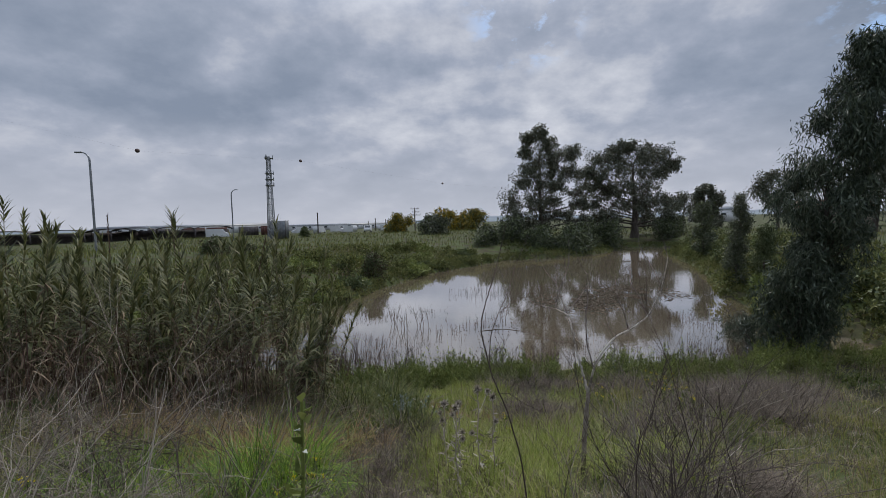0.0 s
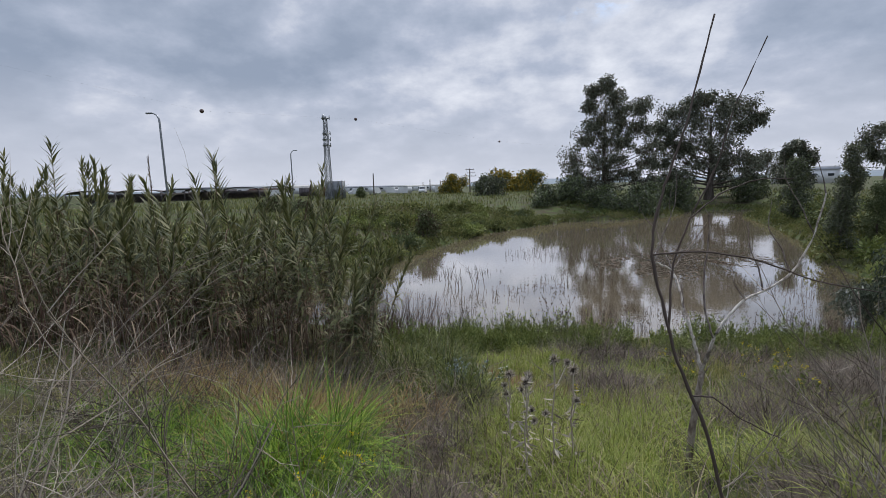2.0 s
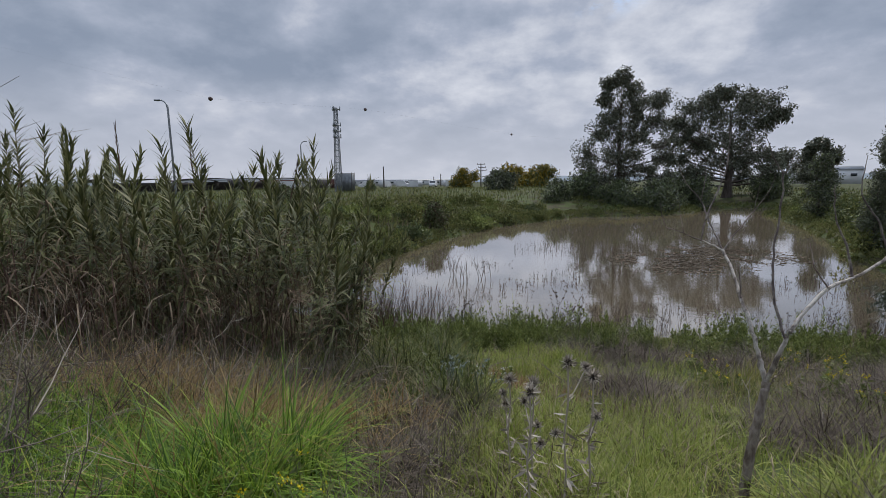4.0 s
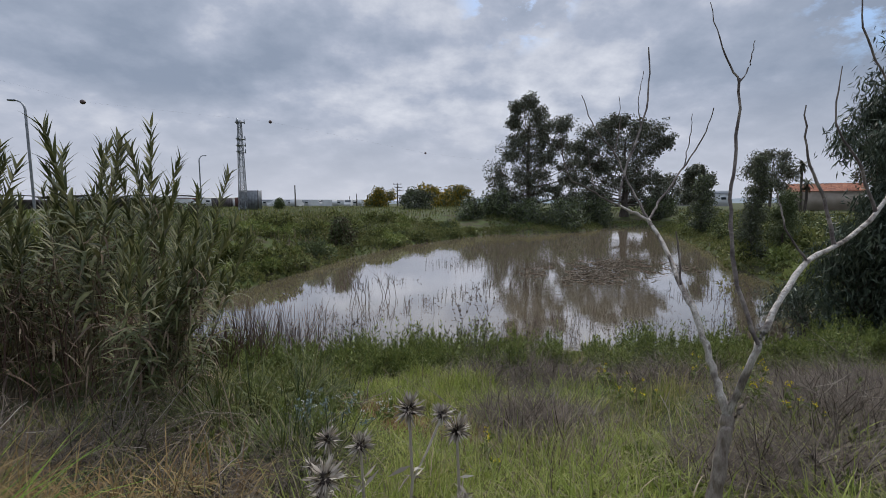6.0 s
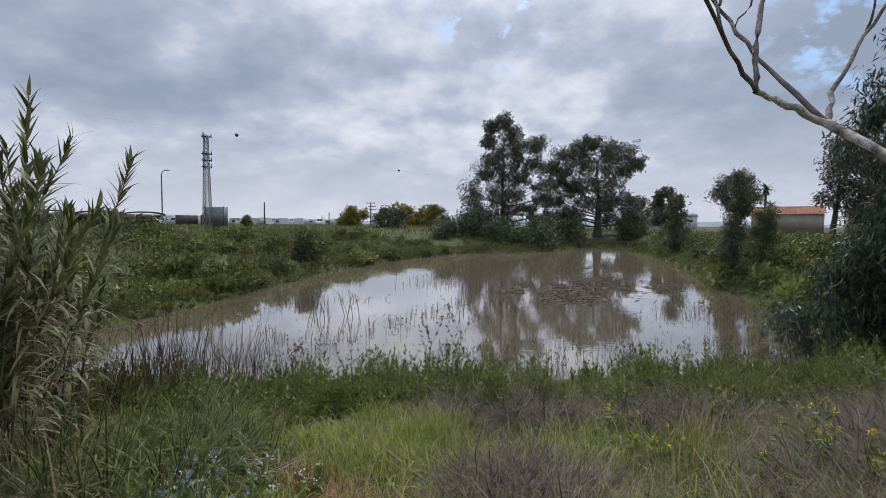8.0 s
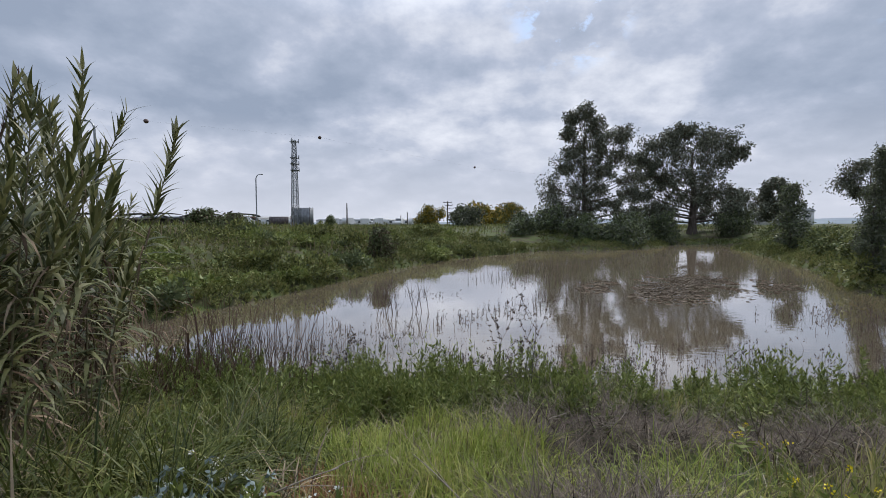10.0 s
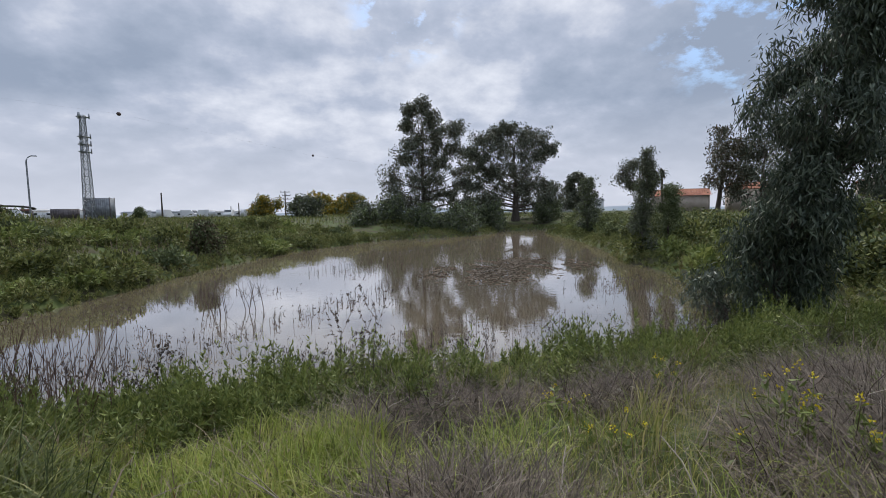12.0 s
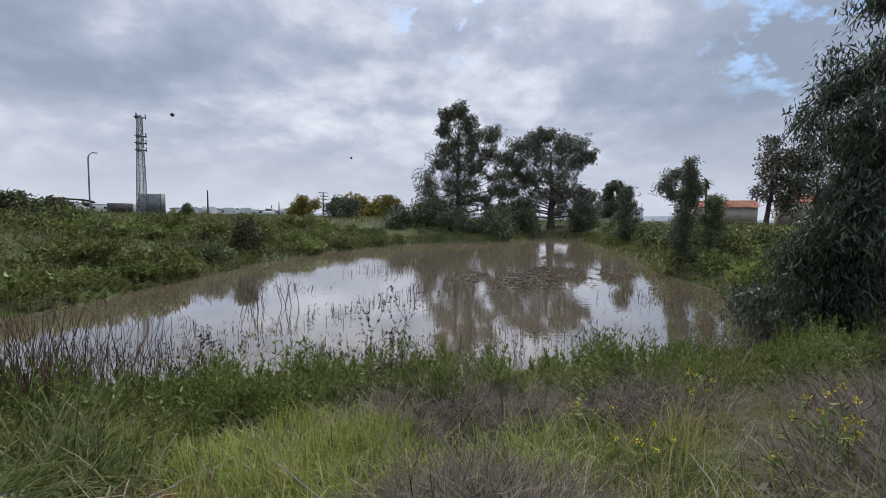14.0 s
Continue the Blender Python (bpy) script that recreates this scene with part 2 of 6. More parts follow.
M_WOOD = material("tarred_wooden_pole", [(0.3, (0.04, 0.03, 0.025)), (0.7, (0.1, 0.08, 0.06))], 0.85, "noise", 3, stretch=(1, 1, 0.1))
M_BALL = material("faded_marker_ball", [(0.3, (0.05, 0.03, 0.028)), (0.7, (0.09, 0.05, 0.04))], 0.6, "noise", 2)
# distance haze is painted into the hills' blue-grey colour
M_HILL = material("haze_tinted_hills", [(0.3, (0.16, 0.19, 0.22)), (0.7, (0.22, 0.25, 0.27))], 1.0, "noise", 0.01)
M_DEBRIS = material("floating_debris", [(0.2, (0.06, 0.045, 0.03)), (0.6, (0.13, 0.1, 0.07)), (0.9, (0.26, 0.22, 0.17))], 0.8)


def water_material():
    m = bpy.data.materials.new("muddy_pond_water")
    m.use_nodes = True
    n, l = m.node_tree.nodes, m.node_tree.links
    n.remove(n["Principled BSDF"])
    mud, gloss, mix = n.new("ShaderNodeBsdfDiffuse"), n.new("ShaderNodeBsdfGlossy"), n.new("ShaderNodeMixShader")
    gloss.inputs["Roughness"].default_value = 0.022
    gloss.inputs["Color"].default_value = (0.97, 0.98, 1, 1)
    co = n.new("ShaderNodeTexCoord")
    nz = n.new("ShaderNodeTexNoise")
    nz.inputs["Scale"].default_value = 0.15
    l.new(co.outputs["Object"], nz.inputs["Vector"])
    r = n.new("ShaderNodeValToRGB")
    ramp_fill(r, [(0.3, (0.135, 0.105, 0.07)), (0.7, (0.165, 0.13, 0.09))])
    l.new(nz.outputs["Fac"], r.inputs[0])
    l.new(r.outputs[0], mud.inputs["Color"])
    mp = n.new("ShaderNodeMapping")
    mp.inputs["Scale"].default_value = (1, 2.4, 1)
    l.new(co.outputs["Object"], mp.inputs[0])
    rip = n.new("ShaderNodeTexNoise")
    rip.inputs["Scale"].default_value, rip.inputs["Detail"].default_value = 2.6, 4
    l.new(mp.outputs[0], rip.inputs["Vector"])
    # wind-ruffled patches between calm ones
    calm = n.new("ShaderNodeTexNoise")
    calm.inputs["Scale"].default_value, calm.inputs["Detail"].default_value = 0.12, 3
    l.new(mp.outputs[0], calm.inputs["Vector"])
    mr = n.new("ShaderNodeMapRange")
    mr.inputs[1].default_value, mr.inputs[2].default_value = 0.4, 0.7
    mr.inputs[3].default_value, mr.inputs[4].default_value = 0.012, 0.075
    l.new(calm.outputs["Fac"], mr.inputs[0])
    bp = n.new("ShaderNodeBump")
    bp.inputs["Distance"].default_value = 0.05
    l.new(mr.outputs[0], bp.inputs["Strength"])
    l.new(rip.outputs["Fac"], bp.inputs["Height"])
    l.new(bp.outputs[0], gloss.inputs["Normal"])
    fr = n.new("ShaderNodeFresnel")
    fr.inputs["IOR"].default_value = 1.45
    up = n.new("ShaderNodeMath")
    up.operation, up.use_clamp = "MULTIPLY_ADD", True
    up.inputs[1].default_value, up.inputs[2].default_value = 1.65, 0.06
    l.new(fr.outputs[0], up.inputs[0])
    cap = n.new("ShaderNodeMath")
    cap.operation = "MINIMUM"
    cap.inputs[1].default_value = 0.68
    l.new(up.outputs[0], cap.inputs[0])
    l.new(cap.outputs[0], mix.inputs[0])
    l.new(mud.outputs[0], mix.inputs[1])
    l.new(gloss.outputs[0], mix.inputs[2])
    l.new(mix.outputs[0], n["Material Output"].inputs["Surface"])
    return m


M_WATER = water_material()

# ---- building helpers ----
rng = np.random.default_rng(7)


class Soup:
    """Collects vertices and faces, and turns them into one mesh."""

    def __init__(self):
        self.v, self.f, self.n = [], [], 0

    def add(self, v, f):
        v, f = np.asarray(v, float).reshape(-1, 3), np.asarray(f, int)
        self.v.append(v)
        self.f.append(f + self.n)
        self.n += len(v)
        return self

    def mesh(self, name, mat, smooth=False):
        me = bpy.data.meshes.new(name)
        v = np.concatenate(self.v)
        me.vertices.add(len(v))
        me.vertices.foreach_set("co", v.ravel())
        loops = np.concatenate([f.ravel() for f in self.f])
        totals = np.concatenate([np.full(len(f), f.shape[1]) for f in self.f])
        me.loops.add(len(loops))
        me.loops.foreach_set("vertex_index", loops.astype(np.int32))
        me.polygons.add(len(totals))
        me.polygons.foreach_set("loop_start", np.concatenate([[0], np.cumsum(totals)[:-1]]).astype(np.int32))
        me.polygons.foreach_set("loop_total", totals.astype(np.int32))
        if smooth:
            me.polygons.foreach_set("use_smooth", np.ones(len(totals), bool))
        me.update(calc_edges=True)
        me.materials.append(mat)
        return me


MASSES = ("crown", "grass_tuft", "dry_tuft", "twig_tangle", "branch_tangle", "stalk_cluster", "petals", "seeds", "leaves", "dead_leaves", "fronds", "dead_fronds", "ribs", "lattice")


def part(name, soup, mat, parent, label="", smooth=False):
    ob = new(name, soup.mesh(name, mat, smooth))
    ob.parent = parent
    if name in MASSES:
        tagged(ob, kind="stuff")
    return tagged(ob, label)


def thing(name, place, label, category, group="", kind=""):
    ob = new(name)
    ob.location = place
    ob.empty_display_size = 0.2
    return tagged(ob, label, category, group, kind)


def stuff(name, soup, mat, label, category, smooth=False):
    return tagged(new(name, soup.mesh(name, mat, smooth)), label, category, kind="stuff")


def box(cx, cy, cz, sx, sy, sz, turn=0.0):
    """A box by its centre and sizes, turned about z."""
    s = np.array([[i, j, k] for k in (-1, 1) for i, j in ((-1, -1), (1, -1), (1, 1), (-1, 1))], float) * (sx / 2, sy / 2, sz / 2)
    c, d = math.cos(turn), math.sin(turn)
    v = np.stack([s[:, 0] * c - s[:, 1] * d + cx, s[:, 0] * d + s[:, 1] * c + cy, s[:, 2] + cz], 1)
    return v, [(0, 3, 2, 1), (4, 5, 6, 7), (0, 1, 5, 4), (1, 2, 6, 5), (2, 3, 7, 6), (3, 0, 4, 7)]


def tube(points, radii, sides=5):
    """A tube along a line of points, closed at both ends."""
    p = np.asarray(points, float)
    r = np.broadcast_to(np.asarray(radii, float), len(p))
    t = np.gradient(p, axis=0)
    t /= np.linalg.norm(t, axis=1)[:, None] + 1e-9
    ref = np.where(np.abs(t[:, 2:3]) > 0.9, [[1.0, 0, 0]], [[0, 0, 1.0]])
    a = np.cross(t, ref)
    a /= np.linalg.norm(a, axis=1)[:, None] + 1e-9
    b = np.cross(t, a)
    ang = np.arange(sides) * 2 * np.pi / sides
    v = (p[:, None] + r[:, None, None] * (np.cos(ang)[None, :, None] * a[:, None] + np.sin(ang)[None, :, None] * b[:, None])).reshape(-1, 3)
    n = len(p)
    i, j = np.meshgrid(np.arange(n - 1), np.arange(sides), indexing="ij")
    k = (j + 1) % sides
    f = np.stack([i * sides + j, i * sides + k, (i + 1) * sides + k, (i + 1) * sides + j], -1).reshape(-1, 4)
    return v, f


def blades(base, h, w, az, bend):
    """Grass blades: a base point, height, width, heading and bend each."""
    n = len(base)
    d = np.stack([np.cos(az), np.sin(az), np.zeros(n)], 1)
    tw = az + np.pi / 2 + rng.normal(0, 0.6, n)
    s = np.stack([np.cos(tw), np.sin(tw), np.zeros(n)], 1) * (w / 2)[:, None]
    up = np.array([0, 0, 1.0])
    mid = base + up * (h * (0.55 - 0.1 * bend))[:, None] + d * (h * bend * 0.28)[:, None]
    tip = base + up * (h * (1 - 0.4 * bend))[:, None] + d * (h * bend)[:, None]
    v = np.stack([base - s, base + s, mid - s * 0.75, mid + s * 0.75, tip], 1).reshape(-1, 3)
    o = np.arange(n)[:, None, None] * 5
    f = (o + np.array([[0, 1, 3], [0, 3, 2], [2, 3, 4]])).reshape(-1, 3)
    return v, f


def unit(a):
    return a / (np.linalg.norm(a, axis=-1, keepdims=True) + 1e-9)


def leaves(c, d, length, width):
    """Pointed leaves from c along d, folded a little at the middle."""
    n = len(c)
    s = unit(np.cross(d, unit(rng.normal(0, 1, (n, 3))))) * (width / 2)[:, None]
    nrm = np.cross(d, unit(s)) * (width * 0.25)[:, None]
    m = c + d * (length * 0.42)[:, None]
    v = np.stack([c, m + s + nrm, c + d * length[:, None] - nrm, m - s + nrm], 1).reshape(-1, 3)
    f = np.arange(n)[:, None] * 4 + np.array([[0, 1, 2, 3]])
    return v, f


def ribbons(base, az, length, width, rise, droop, steps=4):
    """Long arching leaves: each rises at an angle from its base and droops along its length."""
    n = len(base)
    h = np.stack([np.cos(az), np.sin(az), np.zeros(n)], 1)
    side = np.stack([-np.sin(az), np.cos(az), np.zeros(n)], 1)
    pts, p = [base], base.copy()
    for i in range(1, steps):
        a = rise - droop * (i - 0.5) / (steps - 1)
        p = p + (h * np.cos(a)[:, None] + np.array([0, 0, 1.0]) * np.sin(a)[:, None]) * (length / (steps - 1))[:, None]
        pts.append(p)
    prof = np.interp(np.linspace(0, 1, steps), [0, 0.3, 1], [0.7, 1, 0.06])
    v = np.stack([q + sgn * side * (width / 2 * prof[i])[:, None] for i, q in enumerate(pts) for sgn in (-1, 1)], 1).reshape(-1, 3)
    o = np.arange(n)[:, None, None] * (2 * steps)
    f = (o + np.array([[2 * i, 2 * i + 1, 2 * i + 3, 2 * i + 2] for i in range(steps - 1)])).reshape(-1, 4)
    return v, f


def wander(p, d, length, steps, wobble, pull=(0, 0, 0)):
    """A wandering line of points."""
    pts, d = [np.asarray(p, float)], unit(np.asarray(d, float))
    for _ in range(steps):
        d = unit(d + rng.normal(0, wobble, 3) + np.asarray(pull))
        pts.append(pts[-1] + d * length / steps)
    return np.array(pts), d


def twigs(soup, p, d, length, radius, depth, kids, wobble=0.12, spread=0.7, pull=(0, 0, 0.02), sides=4, ratio=0.6):
    """Bare branching twigs."""
    pts, _ = wander(p, d, length, 6 if depth else 4, wobble, pull)
    soup.add(*tube(pts, np.linspace(radius, radius * (0.5 if depth else 0.25), len(pts)), sides))
    if depth:
        for _ in range(kids):
            i = rng.uniform(1.2, len(pts) - 1)
            j = int(i)
            q = pts[j] + (pts[min(j + 1, len(pts) - 1)] - pts[j]) * (i - j)
            dd = unit(unit(pts[j] - pts[j - 1]) + rng.normal(0, spread, 3) * np.array([1, 1, 0.8]))
            twigs(soup, q, dd, length * ratio * rng.uniform(0.6, 1.1), radius * 0.55, depth - 1, kids, wobble, spread, pull, max(3, sides - 1), ratio)


# ---- land ----
SHORE = np.array([(-9.5, 16.0), (-7.5, 14.8), (-4, 14.0), (-2, 13.3), (2.5, 13.1), (6, 13.0), (9, 12.6), (10.4, 12.95), (11.4, 13.8), (12.5, 14.0), (13.2, 13.1), (15.4, 13.4), (16, 15.0), (14.1, 17.0), (16.5, 21.2),
                  (17.5, 25), (21, 31), (25.5, 41.2), (29.8, 54), (37, 61), (35, 66.5), (29, 66.5), (24, 57.5), (16.5, 52.2), (9.7, 51.5), (0.7, 40.5), (-3.4, 30.8), (-5.5, 22.7), (-6.9, 18.5)])



def shore_distance(x, y):
    """Metres from the water's edge: positive on land, negative in the pond."""
    x, y = np.asarray(x, float), np.asarray(y, float)
    best, inside = np.full(x.shape, 1e9), np.zeros(x.shape, bool)
    for (x0, y0), (x1, y1) in zip(SHORE, np.roll(SHORE, -1, 0)):
        dx, dy = x1 - x0, y1 - y0
        t = np.clip(((x - x0) * dx + (y - y0) * dy) / (dx * dx + dy * dy), 0, 1)
        best = np.minimum(best, np.hypot(x - x0 - t * dx, y - y0 - t * dy))
        inside ^= ((y0 > y) != (y1 > y)) & (x < (x1 - x0) * (y - y0) / (y1 - y0 + 1e-12) + x0)
    return np.where(inside, -best, best)


def ground(x, y):
    """Height of the land."""
    x, y = np.asarray(x, float), np.asarray(y, float)
    s = shore_distance(x, y) + 0.1 * np.sin(x * 1.3 + 1) * np.sin(y * 1.1) + 0.06 * np.sin(x * 3.1 + y * 2.3)
    near = np.interp(s, [-6, -1, 0, 3, 5, 7.4, 9.1, 9.8, 10.9, 11.75, 13.1, 15, 20, 60], [-1.2, -0.45, 0, 0.45, 0.8, 1.25, 1.7, 1.92, 2.25, 2.7, 3.1, 3.5, 3.6, 3.3])
    top = np.interp(y, [40, 60, 100], [2.6, 1.9, 2.4]) * (1 - 0.16 * np.clip((x - 18) / 8, 0, 1) * np.clip((70 - x) / 20, 0, 1))
    far = np.interp(s, [-6, -1, 0, 0.4, 2, 5, 9, 14], [-1.2, -0.45, 0, 0.12, 0.24, 0.52, 0.82, 1.0])
    far = np.where(far > 0, far * top, far)
    w = np.clip((17 - y) / 4, 0, 1)
    w = w * w * (3 - 2 * w)
    z = near * w + far * (1 - w)
    z = z + np.where(s > 0.5, 0.07 * np.sin(x * 0.9 + 2) * np.cos(y * 0.8) + 0.04 * np.sin(x * 2.7 + y), 0) * np.clip((s - 0.5) / 2, 0, 1)
    return z + 0.3 * np.clip((-3 - x) / 3, 0, 1) * np.clip(s / 3, 0, 1) * w


def land(x, y):
    return float(ground(np.array([x]), np.array([y]))[0])


def build_ground():
    gx = np.concatenate([-np.geomspace(4000, 45, 26), np.arange(-40, -14, 1.5), np.arange(-14, 24, 0.3), np.arange(24, 50, 1.2), np.geomspace(52, 4000, 26)])
    gy = np.concatenate([-np.geomspace(3000, 10, 22), np.arange(-8, 18, 0.3), np.arange(18, 75, 0.8), np.geomspace(77, 5000, 34)])
    xx, yy = np.meshgrid(gx, gy, indexing="ij")
    v = np.stack([xx, yy, ground(xx, yy)], -1).reshape(-1, 3)
    i, j = np.meshgrid(np.arange(len(gx) - 1), np.arange(len(gy) - 1), indexing="ij")
    m = len(gy)
    f = np.stack([i * m + j, (i + 1) * m + j, (i + 1) * m + j + 1, i * m + j + 1], -1).reshape(-1, 4)
    ob = new("ground", Soup().add(v, f).mesh("ground", M_GROUND, True))
    tagged(ob, "damp brown soil with moss and thin grass around a pond", "ground", kind="structure")


build_ground()
wob = new("water", Soup().add([(-13, 9, 0), (42, 9, 0), (42, 68, 0), (-13, 68, 0)], [(0, 1, 2, 3)]).mesh("water", M_WATER))
tagged(wob, "muddy brown pond water with a calm, faintly rippled surface", "water", kind="structure")


def scatter(n, x0, x1, y0, y1, keep=None, lo=0.1, hi=1e9):
    """Random points on the land between two distances from the shore."""
    x, y = rng.uniform(x0, x1, n), rng.uniform(y0, y1, n)
    s = shore_distance(x, y)
    ok = (s > lo) & (s < hi)
    if keep is not None:
        ok &= rng.random(n) < keep(x, y)
    x, y = x[ok], y[ok]
    return np.stack([x, y, ground(x, y) - 0.01], 1)


def patch(x, y, cx, cy, r, soft=0.5):
    return np.clip((r - np.hypot(x - cx, y - cy)) / soft, 0, 1)


def lumps(x, y, k=1.0, ph=0.0):
    return 0.5 + 0.25 * np.sin(x * k * 1.7 + ph) * np.cos(y * k * 1.3 + ph * 2) + 0.25 * np.sin(x * k * 0.7 - y * k * 0.9 + ph)

# ---- trees ----


def crown_tree(name, place, height, lean, profile, clusters, per, sigma, leaf, mats, label, trunk_r, trunk_top=0.9, droop=0.4, lobe=1.0, seed=1, start=0.12):
    """A tree: a tapered trunk, limbs that reach out to clumps of leaves set within an uneven outline.
    profile: (height as a fraction, radius in metres) along the crown."""
    global rng
    keep_rng, rng = rng, np.random.default_rng(seed)
    tree = thing(name, place, label, "tree")
    hs, rs = np.array([a for a, _ in profile]), np.array([b for _, b in profile])
    n = 9
    t = np.linspace(0, 1, n)
    lean = np.asarray(lean, float)
    axis = np.stack([lean[0] * t ** 1.5 + rng.normal(0, 0.02 * height, n) * t, lean[1] * t ** 1.5 + rng.normal(0, 0.02 * height, n) * t, t * height * trunk_top - 0.15], 1)
    wood = Soup()
    wood.add(*tube(axis, np.interp(t, [0, 0.08, 1], [trunk_r * 1.35, trunk_r, trunk_r * 0.2]), 9))
    lc, ld = [], []
    per_lobe = 7
    for i in range(max(6, clusters // per_lobe)):
        # a lobe of the crown: one limb and its clumps of leaves
        h = hs[0] + (hs[-1] - hs[0]) * ((i + rng.random()) / max(6, clusters // per_lobe))
        az = i * 2.4 + rng.normal(0, 0.5)
        big = np.interp(h, hs, rs)
        r = big * rng.uniform(0.3, 0.92)
        lr = (0.12 * rs.max() + 0.2 * big) * rng.uniform(0.6, 1.25) * lobe
        a = min(max(start, h - rng.uniform(0.08, 0.22)) * height, axis[-1, 2])
        root = np.array([np.interp(a, axis[:, 2], axis[:, 0]), np.interp(a, axis[:, 2], axis[:, 1]), a])
        base = np.array([np.interp(h * height, axis[:, 2], axis[:, k]) for k in (0, 1)])
        tip = np.array([base[0] + r * math.cos(az), base[1] + r * math.sin(az), h * height])
        bow = (root + tip) / 2 + np.array([0, 0, -0.05 * r]) + rng.normal(0, 0.05 * r + 0.02, 3)
        tt = np.linspace(0, 1, 6)[:, None]
        line = (1 - tt) ** 2 * root + 2 * tt * (1 - tt) * bow + tt ** 2 * tip
        lw = max(trunk_r * 0.34 * (1.15 - h), 0.03 * trunk_r + 0.008)
        wood.add(*tube(line, np.linspace(lw, lw * 0.35, 6), 5))
        for _ in range(per_lobe):
            off = np.clip(rng.normal(0, 1, 3), -1.6, 1.6) * np.array([0.62, 0.62, 0.55]) * lr
            c = tip + off
            s = line[rng.integers(3, 6)]
            wood.add(*tube([s, (s + c) / 2 + rng.normal(0, 0.06 * lr, 3), c], [lw * 0.4, lw * 0.25, lw * 0.12], 4))
            k = int(per * rng.uniform(0.5, 1.5))
            sg = sigma * rng.uniform(0.6, 1.4)
            lc.append(c + np.clip(rng.normal(0, 1, (k, 3)), -1.5, 1.5) * np.array([sg, sg, sg * (0.8 + 0.5 * droop)]))
            ld.append(unit(rng.normal(0, 1, (k, 3)) + np.array([0, 0, -droop * 2])))
    lc, ld = np.concatenate(lc), np.concatenate(ld)
    lc[:, 2] = np.maximum(lc[:, 2], 0.12)
    part("trunk", wood, M_BARK, tree, smooth=True)
    which = rng.random(len(lc))
    lo = 0.0
    for mat, share in mats:
        m = (which >= lo) & (which < lo + share)
        lo += share
        k = int(m.sum())
        part("crown", Soup().add(*leaves(lc[m], ld[m], leaf[0] * rng.uniform(0.6, 1.3, k), leaf[1] * rng.uniform(0.7, 1.3, k))), mat, tree)
    rng = keep_rng
    return tree


def on(x, y, dz=0.0):
    return (x, y, land(x, y) - dz)


EUC_MIX = [(M_EUC, 0.93), (M_BROWNLEAF, 0.07)]


def lobed_tree(name, place, height, lobes, depth, label, trunk_r, mats, leaf, seed):
    """An open-crowned tree: every lobe (across, up, radius) is one limb that ends in tufts of hanging leaves, with sky between the lobes."""
    global rng
    keep_rng, rng = rng, np.random.default_rng(seed)
    tree = thing(name, place, label, "tree")
    t = np.linspace(0, 1, 9)
    axis = np.stack([rng.normal(0, 0.015 * height, 9) * t, rng.normal(0, 0.015 * height, 9) * t, t * height * 0.88 - 0.2], 1)
    wood = Soup().add(*tube(axis, np.interp(t, [0, 0.08, 1], [trunk_r * 1.4, trunk_r, trunk_r * 0.15]), 9))
    lc, ld = [], []
    for x, z, r in lobes:
        for side in (-1, 1):
            tip = np.array([x + rng.normal(0, 0.15 * r), side * depth * rng.uniform(0.1, 0.9) * (1.15 - z / height), z])
            a = np.clip(z * rng.uniform(0.5, 0.8), 0.6, height * 0.85)
            root = np.array([np.interp(a, axis[:, 2], axis[:, k]) for k in (0, 1)] + [a])
            tt = np.linspace(0, 1, 6)[:, None]
            bow = root * 0.45 + tip * 0.55 + np.array([0, 0, -0.06 * abs(x)]) + rng.normal(0, 0.15, 3)
            line = (1 - tt) ** 2 * root + 2 * tt * (1 - tt) * bow + tt ** 2 * tip
            lw = max(trunk_r * 0.3 * (1.1 - z / height), 0.04)
            wood.add(*tube(line, np.linspace(lw, lw * 0.4, 6), 5))
            for _ in range(15):
                off = unit(rng.normal(0, 1, 3)) * r * rng.uniform(0.3, 1.3) * np.array([1, 1, 0.9])
                c = tip + off
                wood.add(*tube([line[4], (line[4] + c) / 2 + rng.normal(0, 0.08 * r, 3), c], [lw * 0.35, lw * 0.25, lw * 0.12], 4))
                k = int(42 * rng.uniform(0.5, 1.5))
                sg = r * rng.uniform(0.13, 0.27)
                q = np.clip(rng.normal(0, 1, (k, 3)), -1.5, 1.5) * np.array([sg, sg, sg * 1.1])
                lc.append(c + q)
                ld.append(unit(q / (sg + 1e-6) * 0.5 + rng.normal(0, 0.7, (k, 3)) + np.array([0, 0, -0.7])))
    lc, ld = np.concatenate(lc), np.concatenate(ld)
    lc[:, 2] = np.maximum(lc[:, 2], 0.3)
    part("trunk", wood, M_BARK, tree, smooth=True)
    which, lo = rng.random(len(lc)), 0.0
    for mat, share in mats:
        m = (which >= lo) & (which < lo + share)
        lo += share
        k = int(m.sum())
        part("crown", Soup().add(*leaves(lc[m], ld[m], leaf[0] * rng.uniform(0.6, 1.3, k), leaf[1] * rng.uniform(0.7, 1.3, k))), mat, tree)
    rng = keep_rng


